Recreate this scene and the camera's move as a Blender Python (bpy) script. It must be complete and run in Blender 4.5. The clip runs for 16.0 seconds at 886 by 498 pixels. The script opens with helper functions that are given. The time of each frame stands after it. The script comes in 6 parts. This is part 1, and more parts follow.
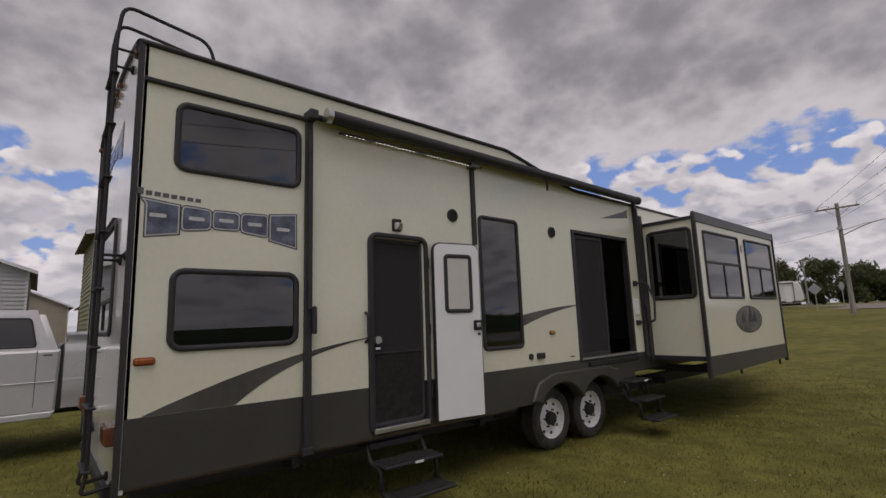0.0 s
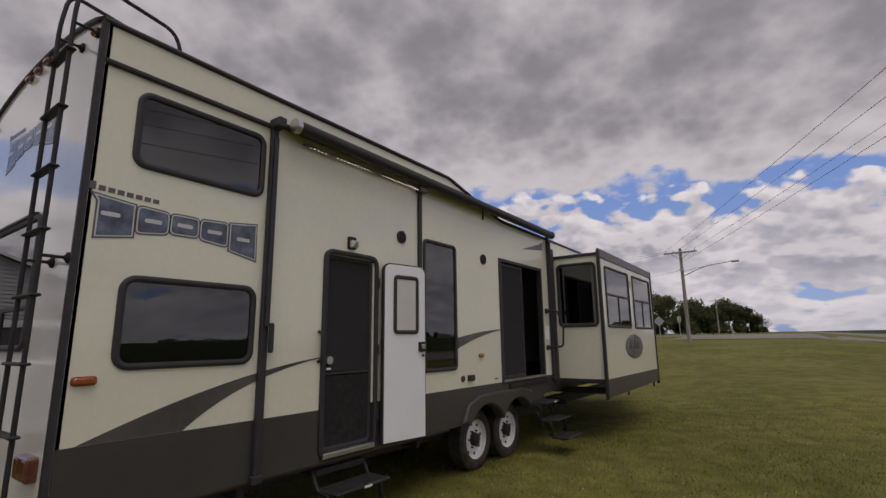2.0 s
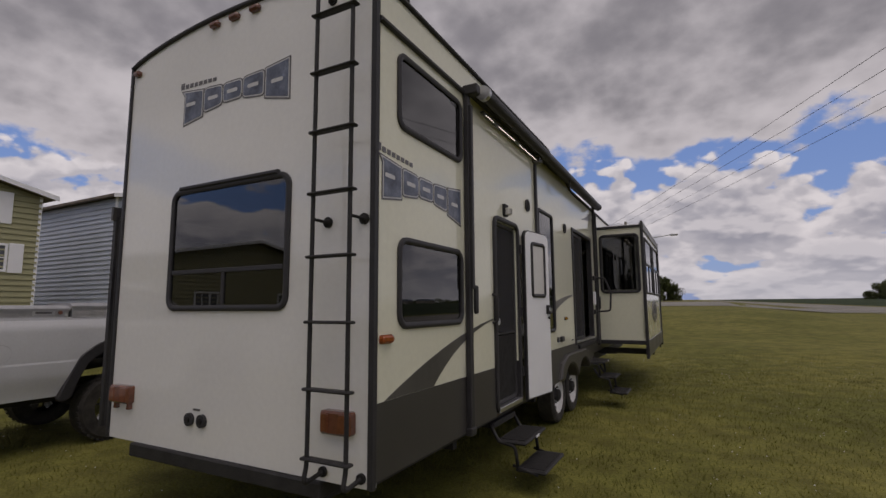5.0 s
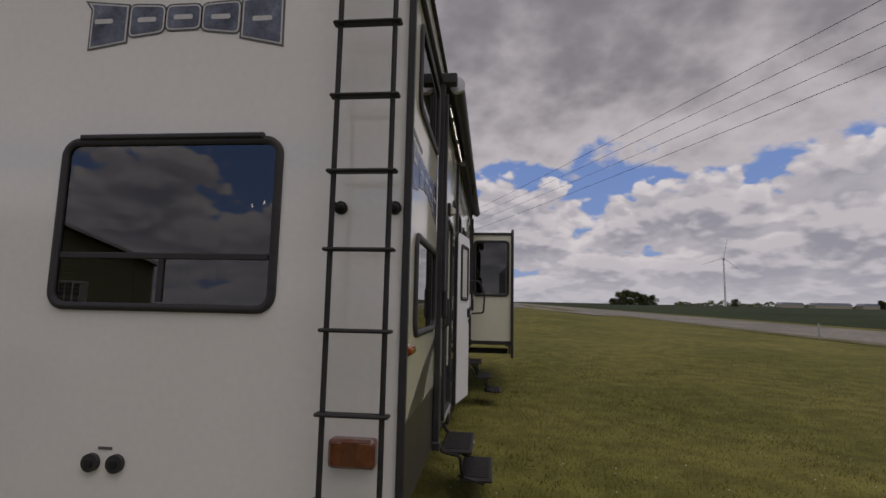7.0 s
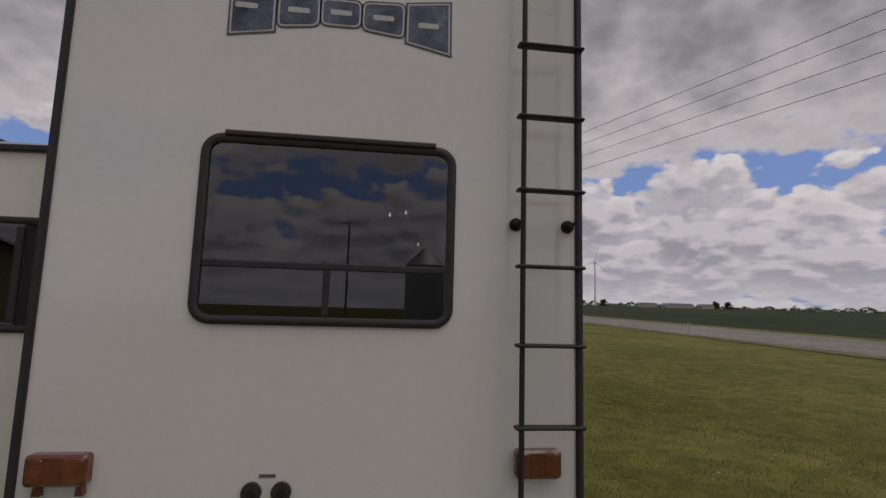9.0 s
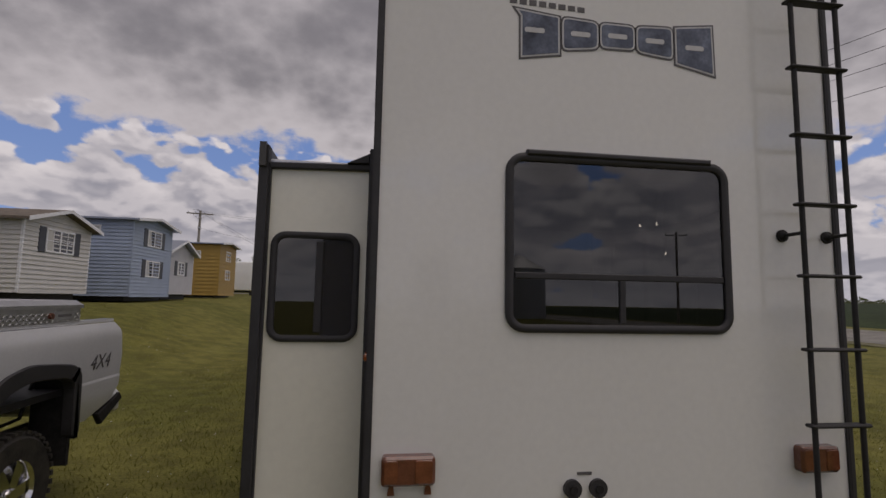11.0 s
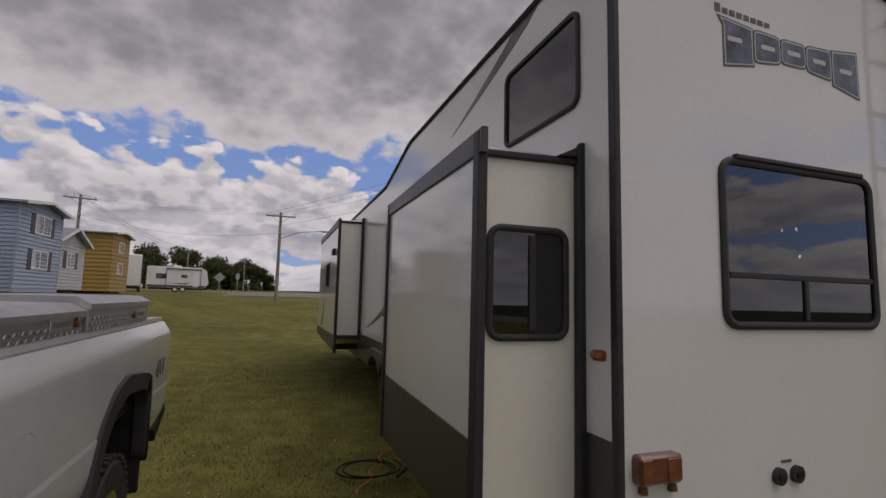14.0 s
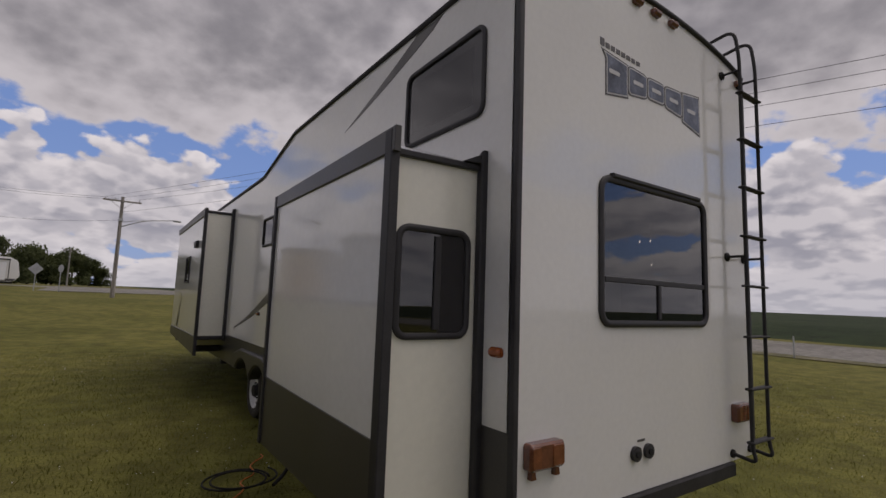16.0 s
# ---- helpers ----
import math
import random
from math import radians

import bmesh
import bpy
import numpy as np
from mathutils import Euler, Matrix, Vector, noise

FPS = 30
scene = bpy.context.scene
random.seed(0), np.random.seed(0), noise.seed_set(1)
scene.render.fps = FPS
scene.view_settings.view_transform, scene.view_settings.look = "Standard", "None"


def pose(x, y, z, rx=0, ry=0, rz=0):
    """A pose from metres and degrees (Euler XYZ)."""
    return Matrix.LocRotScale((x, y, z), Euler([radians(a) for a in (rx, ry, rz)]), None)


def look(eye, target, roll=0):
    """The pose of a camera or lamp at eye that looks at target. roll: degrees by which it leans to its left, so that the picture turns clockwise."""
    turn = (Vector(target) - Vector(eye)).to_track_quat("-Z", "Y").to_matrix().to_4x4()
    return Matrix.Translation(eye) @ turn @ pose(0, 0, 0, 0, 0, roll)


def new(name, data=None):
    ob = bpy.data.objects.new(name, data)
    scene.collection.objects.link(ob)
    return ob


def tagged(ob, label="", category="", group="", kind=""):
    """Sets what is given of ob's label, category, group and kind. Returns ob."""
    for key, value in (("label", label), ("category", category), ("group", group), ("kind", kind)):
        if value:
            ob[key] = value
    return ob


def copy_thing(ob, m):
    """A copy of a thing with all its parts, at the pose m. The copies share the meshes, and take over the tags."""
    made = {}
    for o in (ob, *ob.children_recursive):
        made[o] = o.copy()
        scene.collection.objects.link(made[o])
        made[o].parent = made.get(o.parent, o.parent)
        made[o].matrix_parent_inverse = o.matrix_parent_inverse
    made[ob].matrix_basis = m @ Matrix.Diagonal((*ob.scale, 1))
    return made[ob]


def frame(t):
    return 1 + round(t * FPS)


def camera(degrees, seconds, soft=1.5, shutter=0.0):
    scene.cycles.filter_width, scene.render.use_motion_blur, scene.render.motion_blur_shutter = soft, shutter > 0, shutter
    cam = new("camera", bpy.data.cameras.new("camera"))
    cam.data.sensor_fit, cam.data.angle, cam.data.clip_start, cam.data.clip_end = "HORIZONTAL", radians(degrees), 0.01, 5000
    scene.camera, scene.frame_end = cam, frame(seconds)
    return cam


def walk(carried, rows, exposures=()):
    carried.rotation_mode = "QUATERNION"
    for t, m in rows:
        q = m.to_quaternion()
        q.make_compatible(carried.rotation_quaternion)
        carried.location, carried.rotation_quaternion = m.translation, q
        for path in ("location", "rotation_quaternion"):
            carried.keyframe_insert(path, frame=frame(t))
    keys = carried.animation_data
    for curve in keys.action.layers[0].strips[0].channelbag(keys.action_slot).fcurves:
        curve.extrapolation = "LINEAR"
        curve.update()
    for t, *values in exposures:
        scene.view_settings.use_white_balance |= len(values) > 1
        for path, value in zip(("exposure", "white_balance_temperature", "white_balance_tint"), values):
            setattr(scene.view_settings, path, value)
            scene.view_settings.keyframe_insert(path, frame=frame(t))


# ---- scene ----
cam = camera(85.1, 16.0)
PATH = [
    (0, (5.118, -0.453, 1.613), (3.608, 0.823, 1.912), -2.0),
    (0.5, (5.084, -0.569, 1.656), (3.579, 0.716, 1.94), -1.7),
    (1, (5.017, -0.746, 1.68), (3.6, 0.628, 2.001), -1.1),
    (1.5, (4.913, -0.885, 1.673), (3.712, 0.64, 2.153), -0.7),
    (2, (4.675, -0.991, 1.622), (3.527, 0.603, 1.998), -0.7),
    (2.5, (4.386, -1.251, 1.618), (3.226, 0.351, 1.918), -0.7),
    (3, (4.161, -1.571, 1.623), (3.004, 0.038, 1.892), -1.0),
    (3.5, (3.82, -1.772, 1.604), (2.67, -0.155, 1.856), -0.9),
    (3.7, (3.726, -1.874, 1.598), (2.577, -0.257, 1.856), -1.3),
    (5.8, (2.479, -2.389, 1.629), (1.785, -0.528, 1.86), 0.6),
    (6, (2.37, -2.399, 1.633), (1.741, -0.515, 1.867), 0.6),
    (6.5, (2.044, -2.399, 1.633), (1.654, -0.45, 1.861), 0.9),
    (7, (1.717, -2.361, 1.656), (1.516, -0.384, 1.885), 1.2),
    (7.5, (1.351, -2.386, 1.69), (1.254, -0.401, 1.921), 1.4),
    (8, (1.02, -2.414, 1.693), (1.066, -0.428, 1.922), 1.6),
    (8.5, (0.678, -2.37, 1.718), (0.882, -0.394, 1.952), 1.7),
    (9, (0.274, -2.425, 1.708), (0.517, -0.454, 1.939), 1.6),
    (9.5, (-0.142, -2.461, 1.733), (0.129, -0.491, 1.947), 1.4),
    (10, (-0.529, -2.41, 1.763), (-0.265, -0.437, 1.964), 1.2),
    (10.2, (-0.684, -2.405, 1.753), (-0.423, -0.433, 1.958), 1.1),
    (12.3, (-2.099, -2.301, 1.749), (-1.762, -0.34, 1.953), 0.9),
    (12.5, (-2.212, -2.274, 1.745), (-1.8, -0.327, 1.949), 1.1),
    (13, (-2.463, -2.121, 1.719), (-1.913, -0.209, 1.922), 1.4),
    (13.5, (-2.665, -1.98, 1.704), (-2.05, -0.088, 1.911), 1.5),
    (14, (-2.851, -1.898, 1.711), (-2.189, -0.022, 1.918), 1.4),
    (14.5, (-3.034, -1.834, 1.7), (-2.255, -0.004, 1.911), 1.6),
    (15, (-3.041, -1.811, 1.7), (-2.019, -0.105, 1.916), 2.1),
    (15.5, (-3.022, -1.8, 1.712), (-1.902, -0.157, 1.93), 2.0),
    (16, (-3.023, -1.813, 1.702), (-1.886, -0.183, 1.923), 2.0),
]
walk(cam, [(t, look(eye, target, roll)) for t, eye, target, roll in PATH], [(0, 0.02, 6700, 20), (3.7, -0.03, 6700, 20), (7, -0.19, 6700, 20), (10, -0.20, 6740, 20), (13, -0.07, 6740, 20), (16, -0.06, 6700, 20)])

# ---- world, sun ----
SUN_AZ, SUN_EL = 132, 66
world = bpy.data.worlds.new("sky")
scene.world = world
world.use_nodes = True
wt = world.node_tree
wt.nodes.clear()


def wn(kind, **kw):
    n = wt.nodes.new(kind)
    for k, v in kw.items():
        if k == "op":
            n.operation = v
        elif k == "ins":
            for i, x in v.items():
                n.inputs[i].default_value = x
    return n


def wmath(op, a, b=None, clamp=False):
    n = wt.nodes.new("ShaderNodeMath")
    n.operation, n.use_clamp = op, clamp
    for i, x in enumerate((a, b)):
        if x is None:
            continue
        if isinstance(x, (int, float)):
            n.inputs[i].default_value = x
        else:
            wt.links.new(x, n.inputs[i])
    return n.outputs[0]


def wramp(x, lo, hi):
    n = wt.nodes.new("ShaderNodeMapRange")
    n.interpolation_type = "SMOOTHSTEP"
    n.inputs[1].default_value, n.inputs[2].default_value = lo, hi
    wt.links.new(x, n.inputs[0])
    return n.outputs[0]


def wmix(f, a, b):
    n = wt.nodes.new("ShaderNodeMix")
    n.data_type = "RGBA"
    for i, x in ((0, f), (6, a), (7, b)):
        if isinstance(x, (int, float, tuple)):
            n.inputs[i].default_value = x
        else:
            wt.links.new(x, n.inputs[i])
    return n.outputs[2]


def wnoise(vec, scale, detail, rough, dist=0.0):
    n = wt.nodes.new("ShaderNodeTexNoise")
    n.inputs["Scale"].default_value, n.inputs["Detail"].default_value = scale, detail
    n.inputs["Roughness"].default_value, n.inputs["Distortion"].default_value = rough, dist
    wt.links.new(vec, n.inputs["Vector"])
    return n.outputs["Fac"]


def wvec(vec, mul=(1, 1, 1), add=(0, 0, 0)):
    n = wt.nodes.new("ShaderNodeVectorMath")
    n.operation = "MULTIPLY_ADD"
    wt.links.new(vec, n.inputs[0])
    n.inputs[1].default_value, n.inputs[2].default_value = mul, add
    return n.outputs[0]


coord = wt.nodes.new("ShaderNodeTexCoord").outputs["Generated"]
split = wt.nodes.new("ShaderNodeSeparateXYZ")
wt.links.new(coord, split.inputs[0])
up = split.outputs[2]
sky = wt.nodes.new("ShaderNodeTexSky")
sky.sky_type, sky.sun_disc = "NISHITA", False
sky.sun_elevation, sky.sun_rotation = radians(SUN_EL), radians(SUN_AZ)
# low cumulus: heaped clouds with bright tops and grey bases
squash = wt.nodes.new("ShaderNodeCombineXYZ")
wt.links.new(split.outputs[0], squash.inputs[0])
wt.links.new(split.outputs[1], squash.inputs[1])
wt.links.new(wmath("MULTIPLY", wmath("POWER", wmath("MAXIMUM", up, 0.0), 0.7), 1.5), squash.inputs[2])


def puffs(vec, sizes, soft=0.35):
    """Rounded billows: smooth cells at several sizes, high in the middle of each."""
    total, share = None, 0.6
    for size in sizes:
        n = wt.nodes.new("ShaderNodeTexVoronoi")
        n.feature = "SMOOTH_F1"
        n.inputs["Scale"].default_value, n.inputs["Smoothness"].default_value = size, soft
        wt.links.new(vec, n.inputs["Vector"])
        one = wmath("MULTIPLY", wmath("SUBTRACT", 0.75, n.outputs["Distance"]), share)
        total = one if total is None else wmath("ADD", total, one)
        share *= 0.55
    return total


def heaps(shift):
    """Cumulus density: broad noise with billows on it."""
    v = wvec(squash.outputs[0], (1, 1, 1), shift)
    warp = wvec(wnoise_vec(v, 7.0), (0.05, 0.05, 0.05))
    add = wt.nodes.new("ShaderNodeVectorMath")
    wt.links.new(v, add.inputs[0])
    wt.links.new(warp, add.inputs[1])
    base = wnoise(add.outputs[0], 4.6, 9, 0.56, 0.0)
    return wmath("ADD", wmath("MULTIPLY", base, 0.72), wmath("MULTIPLY", puffs(add.outputs[0], (8.0, 19.0, 43.0)), 0.42))


def wnoise_vec(vec, scale):
    n = wt.nodes.new("ShaderNodeTexNoise")
    n.inputs["Scale"].default_value, n.inputs["Detail"].default_value = scale, 4
    wt.links.new(vec, n.inputs["Vector"])
    return n.outputs["Color"]


low = heaps((0.3, 0.1, 0.0))
above = heaps((0.306, 0.1, 0.035))
lit = wramp(wmath("SUBTRACT", low, above), -0.06, 0.07)
# high deck: broken grey layer, seen from below
hz = wmath("ADD", wmath("MAXIMUM", up, 0.0), 0.42)
flat = wt.nodes.new("ShaderNodeVectorMath")
flat.operation = "DIVIDE"
comb = wt.nodes.new("ShaderNodeCombineXYZ")
for i in range(3):
    wt.links.new(hz, comb.inputs[i])
wt.links.new(coord, flat.inputs[0])
wt.links.new(comb.outputs[0], flat.inputs[1])
plane = wvec(flat.outputs[0], (1, 1, 0.2), (3.1, 1.7, 0))
deck = wnoise(plane, 2.9, 9, 0.56, 0.1)
fine = wmath("ADD", wmath("MULTIPLY", wnoise(wvec(plane, (1, 1, 1), (4.0, 1.0, 0)), 7.5, 8, 0.58, 0.0), 0.6), wmath("MULTIPLY", puffs(plane, (6.5, 15.0, 33.0)), 0.5))
body = wmath("ADD", wmath("MULTIPLY", deck, 0.62), wmath("MULTIPLY", fine, 0.38))
# cover: heaps near the horizon, a ragged gap of blue, the deck above it
low_edge = wmath("SUBTRACT", low, wmath("MULTIPLY", wmath("MAXIMUM", wmath("SUBTRACT", up, 0.185), 0.0), 2.6))
low_cover = wramp(low_edge, 0.30, 0.345)
high_edge = wmath("ADD", body, wmath("MULTIPLY", wmath("MINIMUM", wmath("SUBTRACT", up, 0.295), 0.16), 1.9))
high_cover = wramp(high_edge, 0.40, 0.47)
# the deck is bright at its thin rims and grey where it is thick and overhead
tone = wramp(wmath("ADD", high_edge, wmath("MULTIPLY", wmath("SUBTRACT", fine, 0.45), 0.5)), 0.38, 0.96)
deck_col = wmix(tone, (5.4, 5.4, 5.5, 1), (2.25, 2.28, 2.45, 1))
# thin cloud round the hidden sun
sd = wt.nodes.new("ShaderNodeVectorMath")
sd.operation = "DOT_PRODUCT"
wt.links.new(coord, sd.inputs[0])
sd.inputs[1].default_value = (math.sin(radians(SUN_AZ)) * math.cos(radians(SUN_EL)), math.cos(radians(SUN_AZ)) * math.cos(radians(SUN_EL)), math.sin(radians(SUN_EL)))
glow = wmath("POWER", wmath("MAXIMUM", sd.outputs["Value"], 0.0), 12.0)
deck_col = wmix(wmath("MULTIPLY", glow, 0.85), deck_col, (15.0, 14.6, 14.0, 1))
rim = wramp(low_edge, 0.52, 0.33)
bright = wmath("ADD", wmath("MULTIPLY", lit, 0.6), wmath("MULTIPLY", rim, 0.4))
heap_col = wmix(bright, (3.1, 3.25, 3.7, 1), (7.2, 7.2, 7.2, 1))
hazef = wramp(up, 0.12, 0.0)
heap_col = wmix(wmath("MULTIPLY", hazef, 0.55), heap_col, (5.1, 5.35, 5.75, 1))
blue = wmix(0.6, sky.outputs[0], (1.55, 2.9, 6.6, 1))
c = wmix(low_cover, blue, heap_col)
c = wmix(high_cover, c, deck_col)
bg = wt.nodes.new("ShaderNodeBackground")
bg.inputs["Strength"].default_value = 0.098
wt.links.new(c, bg.inputs[0])
wo = wt.nodes.new("ShaderNodeOutputWorld")
wt.links.new(bg.outputs[0], wo.inputs[0])

sun = new("sun", bpy.data.lights.new("sun", "SUN"))
sun.data.energy, sun.data.angle, sun.data.color = 0.74, radians(50), (1.0, 0.95, 0.87)
az, el = radians(SUN_AZ), radians(SUN_EL)
sun.matrix_world = look((math.sin(az) * math.cos(el) * 40, math.cos(az) * math.cos(el) * 40, math.sin(el) * 40), (0, 0, 0))


# ---- materials ----
def material(name, colour, rough=0.5, metal=0.0, vary=0.12, scale=6.0, grain=60.0, bump=0.0, coat=0.0, spec=0.5, stretch=(1, 1, 1), second=None, randoms=0.0, alpha=1.0, trans=0.0, emit=0.0, rvary=0.0, ior=None):
    """Colour broken by noise at two scales, with fine relief."""
    m = bpy.data.materials.new(name)
    m.use_nodes = True
    t = m.node_tree
    b = t.nodes["Principled BSDF"]
    b.inputs["Roughness"].default_value, b.inputs["Metallic"].default_value = rough, metal
    b.inputs["Coat Weight"].default_value, b.inputs["Coat Roughness"].default_value = coat, 0.04
    b.inputs["Specular IOR Level"].default_value = spec
    b.inputs["Alpha"].default_value, b.inputs["Transmission Weight"].default_value = alpha, trans
    if ior:
        b.inputs["IOR"].default_value = ior
    if emit:
        b.inputs["Emission Color"].default_value, b.inputs["Emission Strength"].default_value = (*colour, 1), emit
    co = t.nodes.new("ShaderNodeTexCoord")
    mp = t.nodes.new("ShaderNodeMapping")
    mp.inputs["Scale"].default_value = stretch
    t.links.new(co.outputs["Object"], mp.inputs[0])

    def nz(s, d):
        n = t.nodes.new("ShaderNodeTexNoise")
        n.inputs["Scale"].default_value, n.inputs["Detail"].default_value = s, d
        t.links.new(mp.outputs[0], n.inputs["Vector"])
        return n.outputs["Fac"]
    big, small = nz(scale, 4), nz(grain, 3)
    dark = tuple(x * (1 - vary) for x in colour)
    light = tuple(min(1, x * (1 + vary * 0.6)) for x in (second or colour))

    def mix(f, a, b2, blend="MIX"):
        n = t.nodes.new("ShaderNodeMix")
        n.data_type, n.blend_type = "RGBA", blend
        for i, x in ((0, f), (6, a), (7, b2)):
            if isinstance(x, (int, float)):
                n.inputs[i].default_value = x
            elif isinstance(x, tuple):
                n.inputs[i].default_value = (*x, 1) if len(x) == 3 else x
            else:
                t.links.new(x, n.inputs[i])
        return n.outputs[2]
    rmp = t.nodes.new("ShaderNodeMapRange")
    rmp.inputs[1].default_value, rmp.inputs[2].default_value = 0.3, 0.7
    t.links.new(big, rmp.inputs[0])
    col = mix(rmp.outputs[0], dark, light)
    gr = t.nodes.new("ShaderNodeMapRange")
    gr.inputs[1].default_value, gr.inputs[2].default_value = 0.3, 0.7
    gr.inputs[3].default_value, gr.inputs[4].default_value = 1 - vary * 0.7, 1 + vary * 0.4
    t.links.new(small, gr.inputs[0])
    col = mix(1.0, col, gr.outputs[0], "MULTIPLY")
    if randoms:
        oi = t.nodes.new("ShaderNodeObjectInfo")
        rr_ = t.nodes.new("ShaderNodeMapRange")
        rr_.inputs[3].default_value, rr_.inputs[4].default_value = 1 - randoms, 1 + randoms
        t.links.new(oi.outputs["Random"], rr_.inputs[0])
        col = mix(1.0, col, rr_.outputs[0], "MULTIPLY")
    t.links.new(col, b.inputs["Base Color"])
    if rvary:
        rv = t.nodes.new("ShaderNodeMapRange")
        rv.inputs[3].default_value, rv.inputs[4].default_value = max(0, rough - rvary), rough + rvary
        t.links.new(big, rv.inputs[0])
        t.links.new(rv.outputs[0], b.inputs["Roughness"])
    if bump:
        bp = t.nodes.new("ShaderNodeBump")
        bp.inputs["Strength"].default_value, bp.inputs["Distance"].default_value = bump, 0.01
        t.links.new(small, bp.inputs["Height"])
        t.links.new(bp.outputs[0], b.inputs["Normal"])
    return m


def leafy(m, share):
    """Lets part of the light through a thin leaf."""
    t = m.node_tree
    b, out = t.nodes["Principled BSDF"], t.nodes["Material Output"]
    tr, mx = t.nodes.new("ShaderNodeBsdfTranslucent"), t.nodes.new("ShaderNodeMixShader")
    t.links.new(b.inputs["Base Color"].links[0].from_socket, tr.inputs[0])
    mx.inputs[0].default_value = share
    t.links.new(b.outputs[0], mx.inputs[1])
    t.links.new(tr.outputs[0], mx.inputs[2])
    t.links.new(mx.outputs[0], out.inputs[0])
    return m


CREAM = material("cream_fibreglass", (0.735, 0.735, 0.60), 0.12, vary=0.04, scale=0.8, grain=25, coat=0.3, rvary=0.05)
# cream made lighter: the light on slide-out end walls is put into the colour
LIT_PANEL = material("lit_slide_panel", (0.80, 0.79, 0.70), 0.2, vary=0.04, scale=0.8, grain=25, coat=0.2)
WHITE = material("white_fibreglass", (0.73, 0.73, 0.715), 0.10, vary=0.04, scale=0.8, grain=25, coat=0.4, rvary=0.05)
DOORW = material("white_door_skin", (0.80, 0.81, 0.84), 0.35, vary=0.03, scale=3, grain=120)
SKIRT = material("charcoal_skirt", (0.050, 0.047, 0.046), 0.38, vary=0.15, scale=2, grain=80, second=(0.056, 0.054, 0.05), rvary=0.1)
TRIM = material("black_trim", (0.036, 0.035, 0.038), 0.5, vary=0.2, scale=8, grain=90, rvary=0.1, spec=0.35)
RUBBER = material("rubber", (0.026, 0.025, 0.025), 0.75, vary=0.3, scale=20, grain=120, bump=0.3, spec=0.2)
TYRE = material("tyre_rubber", (0.022, 0.021, 0.02), 0.75, vary=0.35, scale=9, grain=90, bump=0.5, second=(0.045, 0.04, 0.035))
STEEL = material("black_steel", (0.028, 0.027, 0.028), 0.6, vary=0.3, scale=10, grain=120, bump=0.15, spec=0.3)
REDL2 = material("tail_lens", (0.19, 0.062, 0.03), 0.15, vary=0.25, scale=25, grain=160, coat=0.5)
RIM = material("white_wheel_steel", (0.70, 0.70, 0.70), 0.35, vary=0.1, scale=10, grain=80)
CHROME = material("chrome", (0.75, 0.75, 0.77), 0.12, metal=1.0, vary=0.05)
ALU = material("mill_aluminium", (0.62, 0.62, 0.63), 0.35, metal=1.0, vary=0.12, scale=5, grain=200)
GLASS = material("dark_tinted_glass", (0.03, 0.033, 0.038), 0.01, vary=0.02, trans=1.0, ior=1.82)
CLEAR = material("clear_glass", (0.9, 0.92, 0.92), 0.01, vary=0.0, trans=1.0, ior=1.45)
FROST = material("obscured_glass", (0.62, 0.61, 0.58), 0.25, vary=0.06, scale=3, grain=150, bump=0.2)
SCREEN = material("insect_screen", (0.05, 0.049, 0.052), 0.8, vary=0.2, scale=30, grain=400, alpha=0.72, spec=0.1)
AMBER2 = material("yellow_amber_lens", (0.42, 0.20, 0.02), 0.15, vary=0.2, scale=30, grain=160, coat=0.4)
AMBER = material("amber_lens", (0.30, 0.07, 0.014), 0.12, vary=0.2, scale=30, grain=160, coat=0.5)
REDL = material("red_brown_lens", (0.15, 0.052, 0.03), 0.2, vary=0.25, scale=25, grain=160, coat=0.5)
INSIDE = material("interior_panel", (0.16, 0.12, 0.085), 0.5, vary=0.2, scale=4, grain=50)
FLOORIN = material("interior_floor", (0.12, 0.075, 0.045), 0.4, vary=0.3, scale=5, grain=40, stretch=(6, 1, 1))
NAVY = material("navy_decal", (0.04, 0.05, 0.085), 0.25, vary=0.35, scale=7, grain=60, second=(0.14, 0.165, 0.23))
GREYD = material("grey_decal", (0.11, 0.105, 0.11), 0.25, vary=0.15, scale=5, grain=60)
SILVD = material("silver_decal", (0.55, 0.55, 0.56), 0.25, vary=0.1, scale=9, grain=60)
SWOOSH = material("charcoal_decal", (0.055, 0.053, 0.052), 0.3, vary=0.22, scale=2.2, grain=300, second=(0.11, 0.107, 0.10))
GLIM = material("lamp_lens", (1.0, 0.85, 0.6), 0.3, emit=14, vary=0.0)
LENS = material("led_lens", (1.0, 0.93, 0.8), 0.3, emit=2.2, vary=0.0)
PAINTW = material("white_car_paint", (0.56, 0.57, 0.59), 0.2, vary=0.05, scale=2, grain=40, coat=0.8)
TREAD = material("diamond_plate", (0.50, 0.50, 0.505), 0.4, metal=0.9, vary=0.15, scale=8, grain=160, rvary=0.1)
WOODP = material("pole_wood", (0.22, 0.20, 0.175), 0.85, vary=0.35, scale=3, grain=40, bump=0.6, stretch=(4, 4, 0.3), second=(0.33, 0.31, 0.28))
GALV = material("galvanised_steel", (0.45, 0.46, 0.47), 0.45, metal=0.8, vary=0.15, scale=6, grain=60)
WIRE = material("cable_sheath", (0.03, 0.03, 0.032), 0.6, vary=0.1)
ORANGE = material("orange_cord", (0.55, 0.16, 0.03), 0.5, vary=0.15)


